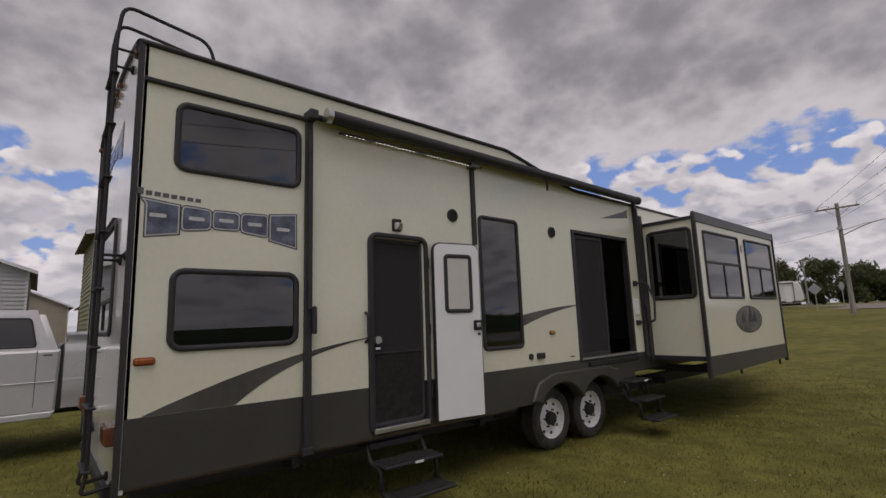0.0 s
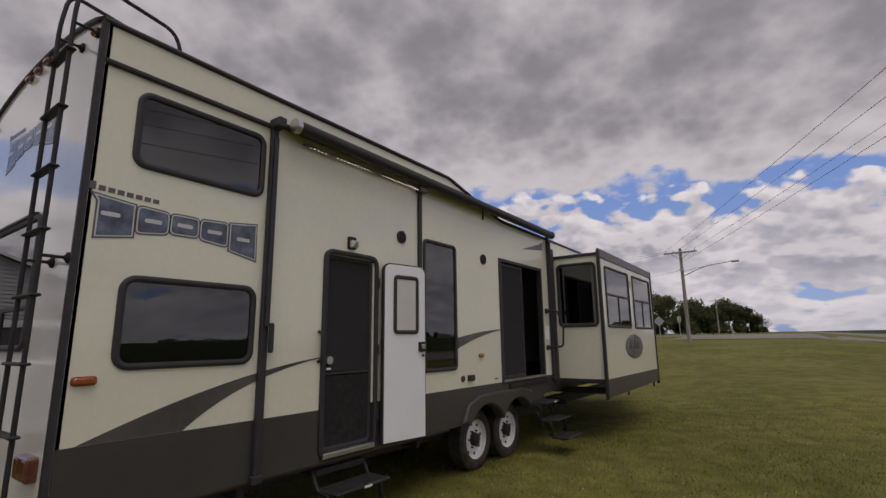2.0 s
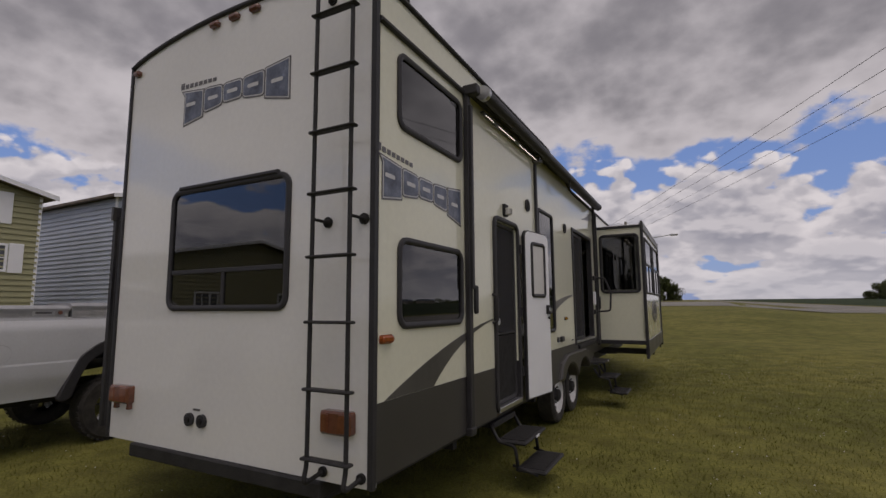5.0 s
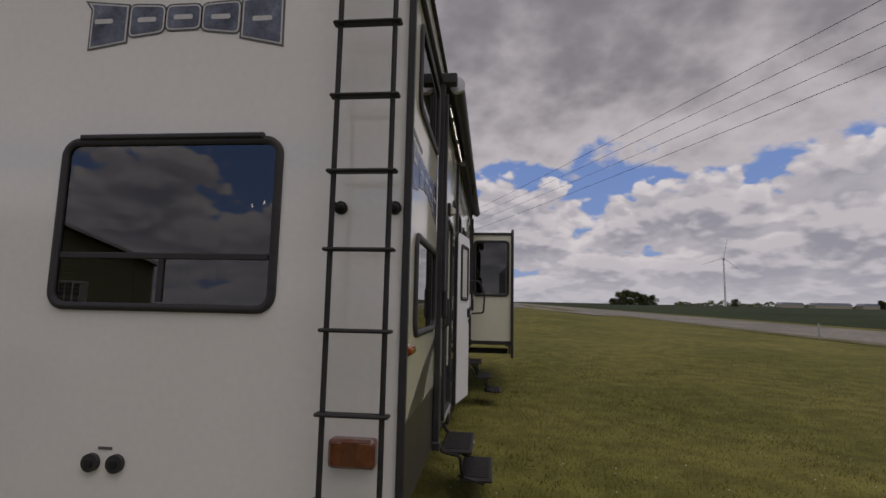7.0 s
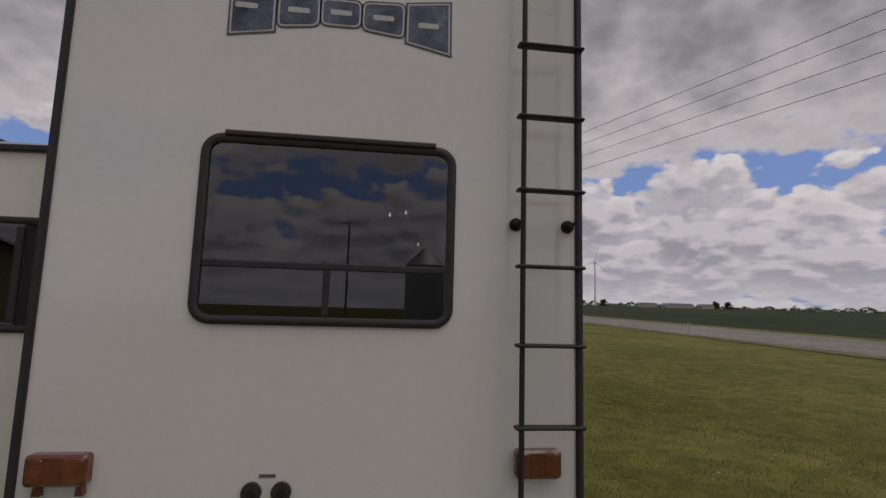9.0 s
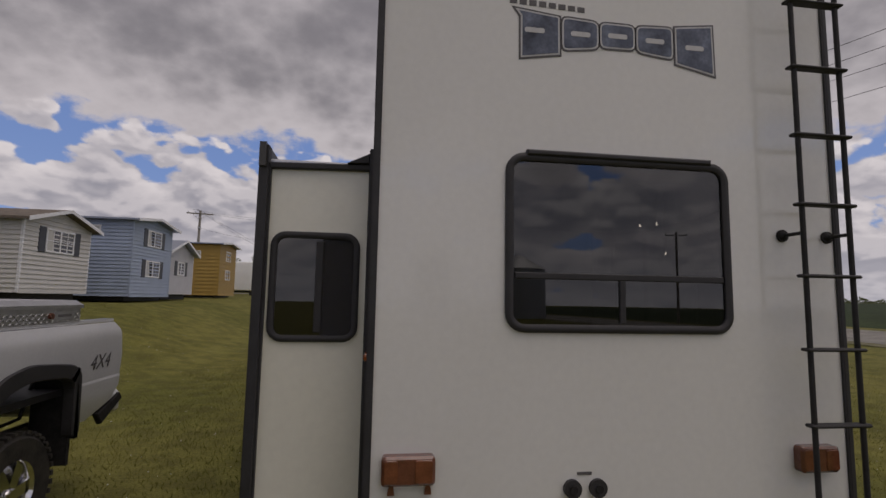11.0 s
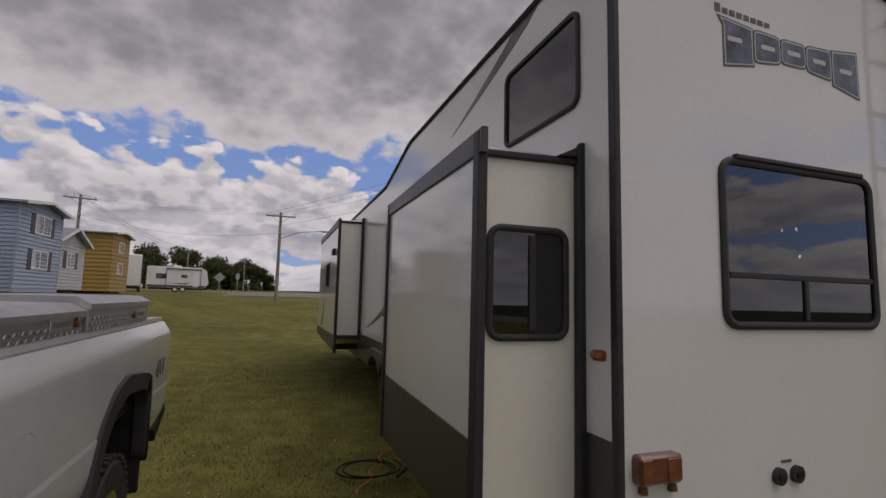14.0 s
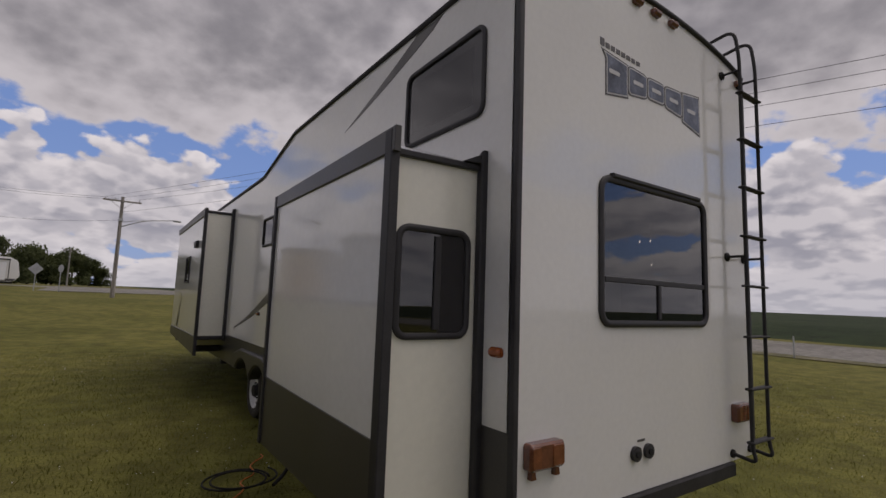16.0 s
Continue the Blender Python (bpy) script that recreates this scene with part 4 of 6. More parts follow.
part("vent_cover", prism(rr(7.35, 2.5, 7.6, 2.62, 0.02), OUT, 0, 0.05, 0.015), TRIM, s)
part("decal", prism([(9.2, 1.05), (9.5, 1.05), (8.9, 1.7)], OUT, 0, 0.003), SWOOSH, s)
part("slide_rail", boxes(((-0.4, 7.3, 0.74), (-1.7, 7.4, 0.84)), bevel=0.006), STEEL, s)
part("slide_rail", boxes(((-0.4, 9.6, 0.74), (-1.7, 9.7, 0.84)), bevel=0.006), STEEL, s)


# painted sweeps on the walls
def curve(a, b, c2, n=10):
    a, b, c2 = Vector(a), Vector(b), Vector(c2)
    return [tuple(a * (1 - t) ** 2 + b * 2 * t * (1 - t) + c2 * t * t) for t in [i / n for i in range(n + 1)]]


part("decal", prism(curve((0.12, 1.062), (0.98, 1.40), (1.85, 1.50)) + curve((1.84, 1.49), (1.1, 1.37), (0.72, 1.062)), SIDE, 0, 0.003), SWOOSH, RV, "charcoal painted sweep")
part("decal", prism(curve((3.97, 1.66), (4.5, 1.75), (5.05, 1.78)) + curve((5.05, 1.765), (4.5, 1.70), (3.97, 1.53)), SIDE, 0, 0.003), SWOOSH, RV)
part("decal", prism([(5.82, 3.04), (6.6, 3.13), (6.6, 3.27), (6.5, 3.22)], SIDE, 0, 0.003), SWOOSH, RV)
part("decal", prism([(0.75, 3.66)] + curve((1.08, 3.66), (1.5, 3.5), (2.34, 3.26)) + curve((2.34, 3.26), (1.35, 3.45), (0.75, 3.64))[:-1], OFF, 0, 0.003), SWOOSH, RV)
part("decal", prism(curve((6.3, 1.22), (5.4, 1.40), (4.3, 1.84)) + curve((4.3, 1.70), (5.3, 1.36), (6.3, 1.20)), OFF, 0, 0.003), SWOOSH, RV)
window("window", rr(4.45, 2.36, 4.95, 2.75, 0.05), OFF, RV, frame_w=0.03)
marker(4.9, 1.47, OFF, 0.05, 0.024)


# unlettered maker's badge: flared outline, five plain blocks, a row of small bars above
def badge(to, u0, v0, wide):
    k = wide / 1.13

    def at(u, v):
        return (u0 + u * k, v0 + v * k)
    low_ = lambda u: 0.10 - 0.10 * abs(2 * u / 1.13 - 1) ** 1.4
    top_ = lambda u: 0.255 + 0.04 * abs(2 * u / 1.13 - 1) ** 2
    cells = [(0.0, 0.235), (0.235, 0.45), (0.45, 0.66), (0.66, 0.885), (0.885, 1.13)]
    b = None
    for i, (a, c2) in enumerate(cells):
        pts_ = [at(a - 0.005, low_(a + 0.03) if i else 0.0), at(c2 + 0.005, low_(c2 - 0.03) if i < 4 else 0.0), at(c2 + 0.005, top_(c2)), at(a - 0.005, top_(a))]
        if i == 0:
            pts_ = [at(0.0, -0.002), at(0.235, 0.035), at(0.235, 0.265), at(-0.04, 0.295), at(0.0, 0.24)]
        if i == 4:
            pts_ = [at(0.885, 0.04), at(1.135, -0.015), at(1.13, 0.3), at(0.885, 0.27)]
        if 0 < i < 4:
            pts_ = round_poly(pts_, 0.045 * k, 3)
        f = part("badge_block", prism(pts_, to, 0.0, 0.003), GREYD, RV if b is None else b, "plain dark block of an unlettered badge" if b is None else "")
        b = b or f
        part("badge_outline", prism(inset(pts_, 0.010 * k), to, 0.003, 0.0045), SILVD, b)
        inner = inset(pts_, 0.019 * k)
        part("badge_fill", prism(inner, to, 0.0045, 0.006), NAVY, b)
        mu, mv = sum(p[0] for p in pts_) / len(pts_), sum(p[1] for p in pts_) / len(pts_)
        part("badge_slot", prism(rr(mu - 0.055 * k, mv - 0.014 * k, mu + 0.055 * k, mv + 0.014 * k, 0.01 * k, 3), to, 0.006, 0.0075), SILVD, b)
    for i in range(8):
        a = -0.05 + i * 0.054
        part("badge_bar", prism([at(a, 0.31 - 0.002 * i), at(a + 0.04, 0.31 - 0.002 * i), at(a + 0.04, 0.345 - 0.003 * i + (0.015 if i == 0 else 0)), at(a, 0.345 - 0.003 * i + (0.015 if i == 0 else 0))], to, 0, 0.003), GREYD, b)


badge(SIDE, 0.075, 2.262, 1.105)
badge(REAR, -0.56, 3.035, 1.145)

# rear: tail lamps, clearance lamps, inlets
for u0, u1 in ((-1.225, -0.972), (0.955, 1.182)):
    tl = part("tail_lamp", prism(rr(u0, 0.88, u1, 1.015, 0.02, 3), REAR, 0, 0.055, 0.012), REDL, RV, "red-brown tail lamp")
    part("lens", prism(rr(u0 + (u1 - u0) * 0.62, 0.895, u1 - 0.012, 1.0, 0.012, 3), REAR, 0.055, 0.061, 0.003), REDL2, tl)
    part("lens", prism(rr(u0 + 0.012, 0.895, u0 + (u1 - u0) * 0.30, 1.0, 0.012, 3), REAR, 0.055, 0.059, 0.003), REDL2, tl)
    if u0 < 0:
        for u in (u0 + 0.03, u1 - 0.05):
            part("lamp_tab", prism([(u, 0.835), (u + 0.035, 0.835), (u + 0.028, 0.882), (u + 0.007, 0.882)], REAR, 0, 0.03), REDL, tl)
for u in (-0.22, 0.0, 0.22):
    m_ = part("clearance_lamp", prism(rr(u - 0.05, 3.765, u + 0.05, 3.815, 0.02, 3), REAR, 0, 0.04, 0.015), REDL, RV)
for u in (-1.21, 1.21):
    part("clearance_lamp", prism(rr(u - 0.04, 3.60, u + 0.04, 3.65, 0.02, 3), REAR, 0, 0.04, 0.015), REDL, RV)
for u in (-0.283, -0.15):
    ip = part("inlet_cap", cyl(bmesh.new(), REAR(u, 0.83, 0), REAR(u, 0.83, 0.022), 0.045, n=24), TRIM, RV, "round black service inlet cap")
    part("cap_boss", cyl(bmesh.new(), REAR(u, 0.83, 0.022), REAR(u, 0.83, 0.032), 0.02, n=16), RUBBER, ip)
part("label_plate", prism([(-0.255, 0.893), (-0.18, 0.893), (-0.18, 0.907), (-0.255, 0.907)], REAR, 0, 0.004), GREYD, RV)

# rear ladder
LX0, LX1, LY = 0.951, 1.230, -0.142
ladder = thing("ladder", "black tubular steel ladder on the white rear wall", "ladder")
for x in (LX0, LX1):
    line = bend([(x, -0.005, 0.655), (x, LY - 0.03, 0.63), (x, LY, 0.72), (x, LY, 3.72), (x, LY + 0.03, 3.97), (x, 0.46, 3.88), (x, 0.52, 3.66 + crown(x))], 0.09)
    part("rail", tube(line, 0.0135, 10), STEEL, ladder, smooth=True)
    for z in (2.135, 3.62):
        so = part("standoff", tube([(x, LY, z), (x, -0.008, z)], 0.010, 8), STEEL, ladder)
        part("flange", cyl(cyl(bmesh.new(), (x, -0.001, z), (x, -0.014, z), 0.034, n=20), (x, -0.014, z), (x, -0.03, z), 0.026, 0.012, n=20), RUBBER, so)
    part("flange", cyl(bmesh.new(), (x, 0.001, 0.655), (x, -0.016, 0.655), 0.03, n=16), RUBBER, ladder)
for k in range(8):
    z = 0.765 + 0.3806 * k
    part("rung", boxes(((LX0 - 0.035, LY - 0.028, z - 0.009), (LX1 + 0.035, LY + 0.028, z + 0.009)), bevel=0.007), STEEL, ladder)

# dim interior seen through the openings
INR = thing("interior_fittings", "brown panelled trailer interior, dim behind tinted glass", "interior")
part("partition", boxes(((-W + T, 3.05, 0.66), (W - T, 3.09, 3.3))), INSIDE, INR)
part("partition", boxes(((-0.35, 1.1, 0.66), (-0.31, 2.9, 3.5))), INSIDE, INR)
part("raised_floor", boxes(((-W + T, 3.1, 0.66), (W - T, 3.84, 1.0)), ((-0.85, 3.84, 0.66), (0.85, 6.22, 1.0)), ((-W + T, 3.84, 0.985), (-0.85, 6.22, 1.0)), ((0.85, 3.84, 0.985), (W - T, 6.22, 1.0)), ((-W + T, 6.22, 0.82), (W - T, 12.3, 1.0))), FLOORIN, INR)
part("floor_edge_strip", boxes(((W - 0.32, 5.16, 1.0), (W - 0.28, 6.4, 1.02))), ALU, INR)
part("cupboard", boxes(((-1.2, 3.3, 1.0), (-0.7, 6.6, 1.9)), bevel=0.01), INSIDE, INR)
part("worktop", boxes(((-1.22, 3.28, 1.9), (-0.66, 6.62, 1.94)), bevel=0.006), FROST, INR)
part("bunk", boxes(((-0.25, 0.12, 2.42), (1.22, 2.0, 2.52)), bevel=0.02), INSIDE, INR)
part("ceiling_panel", boxes(((-W + T, 0.06, 3.56), (W - T, 3.9, 3.6))), DOORW, INR)
part("ceiling_panel", boxes(((-W + T, 5.2, 3.24), (W - T, L_END - 0.05, 3.28))), DOORW, INR)
for x, y, z in ((0.30, 0.33, 2.215), (0.39, 0.30, 2.225), (0.47, 0.34, 2.05)):
    cl = tagged(new("reading_lamp"), "small lit reading lamp under the trailer bunk", "lamp", "trailer reading lamps")
    part("stem", cyl(bmesh.new(), (x, y, z + 0.012), (x, y, 2.42), 0.004, n=6), STEEL, cl)
    part("lens", cyl(bmesh.new(), (x, y, z - 0.008), (x, y, z + 0.012), 0.006, 0.004, n=8), GLIM, cl)


# ---- pickup truck ----
TRUCK = thing("pickup_truck", "white four-door pickup truck with tool boxes on the bed", "truck")
TX = -3.59


def BED(u, v, w):
    return Vector((TX + w, u, v))


def FARBED(u, v, w):
    return Vector((TX - 1.98 - w, u, v))


WY, WZ, WR = 1.30, 0.41, 0.40
# squarish wheel opening: sweeps up from the front, flat top, steep rear edge
arch_ = [(0.72, 0.62), (0.80, 0.82), (0.91, 1.03), (1.08, 1.15), (1.29, 1.20), (1.55, 1.175), (1.76, 1.145), (1.83, 1.09), (1.85, 0.72)]
flare_out = [(0.64, 0.56), (0.735, 0.80), (0.855, 1.06), (1.05, 1.205), (1.28, 1.255), (1.56, 1.225), (1.79, 1.19), (1.875, 1.12), (1.895, 0.62)]
flare_in = [(0.78, 0.56), (0.86, 0.80), (0.96, 0.985), (1.11, 1.09), (1.30, 1.135), (1.55, 1.115), (1.72, 1.09), (1.785, 1.04), (1.80, 0.62)]


def bulged(poly, to, w0, prof):
    """A body side whose face swells and tucks in with height: prof(v) gives the depth."""
    bm = bmesh.new()
    n = 30
    vs = [min(p[1] for p in poly) + (max(p[1] for p in poly) - min(p[1] for p in poly)) * i / n for i in range(n + 1)]
    base = prism(poly, to, w0, 0.0)
    for v in vs[1:-1] + [1.024, 1.012]:
        bmesh.ops.bisect_plane(base, geom=base.verts[:] + base.edges[:] + base.faces[:], plane_co=(0, 0, v), plane_no=(0, 0, 1))
    s = 1 if to is BED else -1
    x_face = to(0, 0, 0).x
    for vert in base.verts:
        if abs(vert.co.x - x_face) < 1e-5:
            vert.co.x += s * prof(vert.co.z)
    return base


def bed_profile(z):
    return -0.04 * smooth(1.38, 1.52, z) - 0.045 * smooth(0.9, 0.6, z) + (0.006 if z < 1.015 else 0.0) + 0.012 * math.sin((z - 0.7) * 3.6)


bed_poly = [(-0.1, 0.62)] + arch_ + [(2.05, 0.70), (2.34, 0.80), (2.46, 0.93), (2.49, 1.2), (2.46, 1.43), (2.40, 1.49), (-0.1, 1.49)]
part("bed_side", bulged(bed_poly, BED, -0.08, bed_profile), PAINTW, TRUCK, "white painted bed side", smooth=True)
part("bed_side", bulged(bed_poly, FARBED, -0.08, bed_profile), PAINTW, TRUCK, smooth=True)
part("wheel_arch_lip", prism(round_poly(flare_out + flare_in[::-1], 0.07, 4), BED, -0.05, 0.03, 0.008), TRIM, TRUCK, "black wheel arch moulding")
part("wheel_housing", prism([(0.80, 0.80), (0.95, 1.0), (1.1, 1.1), (1.3, 1.15), (1.7, 1.12), (1.7, 0.86), (1.4, 0.86)], BED, -0.5, -0.46), TRIM, TRUCK)
part("wheel_housing", prism([(0.92, 1.03), (1.09, 1.14), (1.29, 1.19), (1.76, 1.14), (1.76, 1.155), (1.29, 1.205), (1.08, 1.155), (0.91, 1.045)], BED, -0.5, -0.07), TRIM, TRUCK)
part("mud_flap", boxes(((TX - 0.30, WY + 0.52, 0.42), (TX + 0.0, WY + 0.545, 1.10)), bevel=0.01), RUBBER, TRUCK, "black rubber mud flap")
part("flap_stay", tube([(TX - 0.28, WY + 0.5, 1.05), (TX - 0.30, WY + 0.42, 0.80), (TX - 0.4, WY + 0.3, 0.75)], 0.014, 6), STEEL, TRUCK)
part("bed_floor", boxes(((TX - 1.9, -0.08, 0.95), (TX - 0.08, 2.42, 1.0))), TRIM, TRUCK)
part("tailgate", boxes(((TX - 1.86, 2.40, 0.92), (TX - 0.1, 2.47, 1.46)), bevel=0.015), PAINTW, TRUCK)
part("bed_front", boxes(((TX - 1.9, -0.12, 0.95), (TX - 0.08, -0.08, 1.48))), PAINTW, TRUCK)
part("rail_cap", prism(rr(-0.1, 1.495, 2.42, 1.52, 0.008, 2), BED, -0.13, -0.05), PAINTW, TRUCK)
part("tail_light", prism(rr(2.41, 1.08, 2.505, 1.43, 0.02, 3), BED, -0.1, -0.02, 0.01), REDL, TRUCK, "dark red tail light")
part("rear_bumper", boxes(((TX - 1.95, 2.38, 0.66), (TX - 0.03, 2.62, 0.86)), bevel=0.03), PAINTW, TRUCK)
part("bumper_end", prism([(2.2, 0.72), (2.55, 0.84), (2.6, 0.78), (2.28, 0.62)], BED, -0.05, -0.005, 0.008), RUBBER, TRUCK)
fd = part("fuel_door", ring([(0.10 + 0.1 * math.cos(radians(a)), 1.14 + 0.1 * math.sin(radians(a))) for a in range(0, 360, 12)], 0.006, BED, -0.01, 0.012), GALV, TRUCK, "round fuel flap seam")
txt = bpy.data.curves.new("off_road_marking", "FONT")
txt.body, txt.size, txt.extrude, txt.align_x, txt.shear = "4X4", 0.17, 0.001, "CENTER", 0.3
tmp = bpy.data.objects.new("marking_curve", txt)
me_ = bpy.data.meshes.new_from_object(tmp)
bpy.data.objects.remove(tmp)
me_.materials.append(GREYD)
mk = new("marking", me_)
mk.parent = TRUCK
mk.matrix_local = pose(TX + 0.016, 2.13, 1.115, 90, 0, 90)
tagged(mk, "grey 4X4 marking")


def truck_wheel(x, y, side):
    c2 = Vector((x, y, WZ - 0.01))
    bm = bmesh.new()
    lathe(bm, [(0.22, -0.12), (0.36, -0.13), (0.395, -0.1), (0.40, 0.0), (0.395, 0.1), (0.36, 0.13), (0.22, 0.12)], c2, side, 36)
    wheel = part("wheel", bm, TYRE, TRUCK, "black all-terrain tyre", smooth=True)
    bm = bmesh.new()
    lathe(bm, [(0.225, 0.12), (0.215, 0.11), (0.205, 0.08), (0.19, 0.045), (0.10, 0.04), (0.04, 0.05)], c2, side, 32)
    part("rim", bm, CHROME, wheel, "polished alloy rim", smooth=True)
    for k in range(6):
        a = radians(60 * k)
        u = Vector((0, math.cos(a), math.sin(a)))
        t_ = Vector((0, -math.sin(a), math.cos(a)))
        b2 = bmesh.new()
        q = [c2 + u * r + t_ * w + Vector((side * d, 0, 0)) for r, w, d in ((0.05, -0.035, 0.105), (0.205, -0.045, 0.095), (0.205, 0.045, 0.095), (0.05, 0.035, 0.105), (0.05, -0.035, 0.02), (0.205, -0.045, 0.0), (0.205, 0.045, 0.0), (0.05, 0.035, 0.02))]
        vv = [b2.verts.new(p) for p in q]
        for f in ((0, 1, 2, 3), (4, 5, 6, 7), (0, 1, 5, 4), (1, 2, 6, 5), (2, 3, 7, 6), (3, 0, 4, 7)):
            b2.faces.new([vv[i] for i in f])
        part("spoke", b2, CHROME, wheel)
    part("hub", cyl(bmesh.new(), c2 + Vector((side * 0.03, 0, 0)), c2 + Vector((side * 0.135, 0, 0)), 0.06, 0.045, n=20), CHROME, wheel)
    for k in range(40):
        a, b_ = radians(9 * k), radians(9 * k + 5)
        lug = bmesh.new()
        q = [c2 + Vector((side * d, r * math.cos(t_), r * math.sin(t_))) for d in (0.07, 0.126) for r, t_ in ((0.388, a), (0.388, b_), (0.409, b_), (0.409, a))]
        vv = [lug.verts.new(p) for p in q]
        for f in ((0, 1, 2, 3), (4, 5, 6, 7), (0, 1, 5, 4), (1, 2, 6, 5), (2, 3, 7, 6), (3, 0, 4, 7)):
            lug.faces.new([vv[i] for i in f])
        part("tread_lug", lug, TYRE, wheel)
    return wheel


for x, sd_ in ((TX - 0.15, 1), (TX - 1.83, -1)):
    for y in (WY, -2.75):
        truck_wheel(x, y, sd_)
part("frame_rail", boxes(((TX - 1.5, -3.6, 0.5), (TX - 1.4, 2.4, 0.64)), ((TX - 0.6, -3.6, 0.5), (TX - 0.5, 2.4, 0.64))), STEEL, TRUCK)
part("rear_axle", cyl(bmesh.new(), (TX - 1.8, WY, 0.4), (TX - 0.2, WY, 0.4), 0.06), STEEL, TRUCK)

# cab: lower body, doors, greenhouse with inset windows, bonnet
def CAB(u, v, w):
    return Vector((TX + w, u, v))


cab_low = [(-2.35, 0.58), (-0.16, 0.58), (-0.14, 1.42), (-2.45, 1.42), (-4.3, 1.30), (-4.45, 1.1), (-4.45, 0.62), (-3.3, 0.62)] + [(-2.75 + 0.52 * math.cos(radians(a)), WZ + 0.02 + 0.6 * math.sin(radians(a)) ** 0.8) for a in range(180, -1, -15)]
part("cab_body", prism(cab_low, CAB, -1.98, 0.0, 0.03), PAINTW, TRUCK, "white painted cab and bonnet", smooth=True)
bm = bmesh.new()
g0 = [(TX - 0.03, -0.17, 1.42), (TX - 1.95, -0.17, 1.42), (TX - 1.95, -2.5, 1.42), (TX - 0.03, -2.5, 1.42)]
g1 = [(TX - 0.22, -0.36, 1.98), (TX - 1.76, -0.36, 1.98), (TX - 1.76, -1.75, 1.98), (TX - 0.22, -1.75, 1.98)]
va, vb = [bm.verts.new(p) for p in g0], [bm.verts.new(p) for p in g1]
for i in range(4):
    bm.faces.new((va[i], va[(i + 1) % 4], vb[(i + 1) % 4], vb[i]))
bm.faces.new(va)
bm.faces.new(vb)
bmesh.ops.bevel(bm, geom=[e for e in bm.edges if max(v.co.z for v in e.verts) > 1.9], offset=0.07, segments=4, affect="EDGES")
part("cab_top", bm, PAINTW, TRUCK, smooth=True)


def GREEN(u, v, w):
    return Vector((TX - 0.03 - 0.19 * (v - 1.42) / 0.56 + w, u, v))


for poly in ([(-1.22, 1.46), (-0.40, 1.46), (-0.48, 1.87), (-1.22, 1.88)], [(-2.25, 1.46), (-1.30, 1.46), (-1.30, 1.88), (-1.85, 1.87)]):
    p_ = round_poly(poly, 0.06)
    wf = part("cab_window", ring(p_, 0.025, GREEN, -0.01, 0.012), TRIM, TRUCK)
    part("pane", prism(inset(p_, 0.02), GREEN, 0.0, 0.006), GLASS, wf)
for u in (-0.40, -1.28, -2.32):
    part("door_seam", prism([(u, 0.66), (u + 0.008, 0.66), (u + 0.008, 1.42), (u, 1.42)], CAB, -0.001, 0.001), TRIM, TRUCK)
# black filler: the shade in the gap between cab and bed, as colour
part("cab_gap", prism([(-0.15, 0.6), (-0.11, 0.6), (-0.11, 1.5), (-0.15, 1.46)], CAB, -0.2, -0.03), TRIM, TRUCK)
for u in (-1.18, -2.2):
    part("door_handle", prism(rr(u, 1.24, u + 0.18, 1.28, 0.015, 3), CAB, 0, 0.03, 0.008), PAINTW, TRUCK)
part("rocker_panel", prism([(-2.2, 0.50), (-0.2, 0.50), (-0.16, 0.6), (-2.25, 0.6)], CAB, -0.12, 0.01, 0.02), PAINTW, TRUCK)
part("body_crease", prism(rr(-2.2, 0.985, -0.17, 1.0, 0.006, 2), CAB, -0.002, 0.012, 0.006), PAINTW, TRUCK)
part("badge_bar", prism([(-0.33, 1.34), (-0.23, 1.34), (-0.23, 1.36), (-0.33, 1.36)], CAB, 0, 0.003), GREYD, TRUCK)

# diamond-plate tool boxes on the bed rail


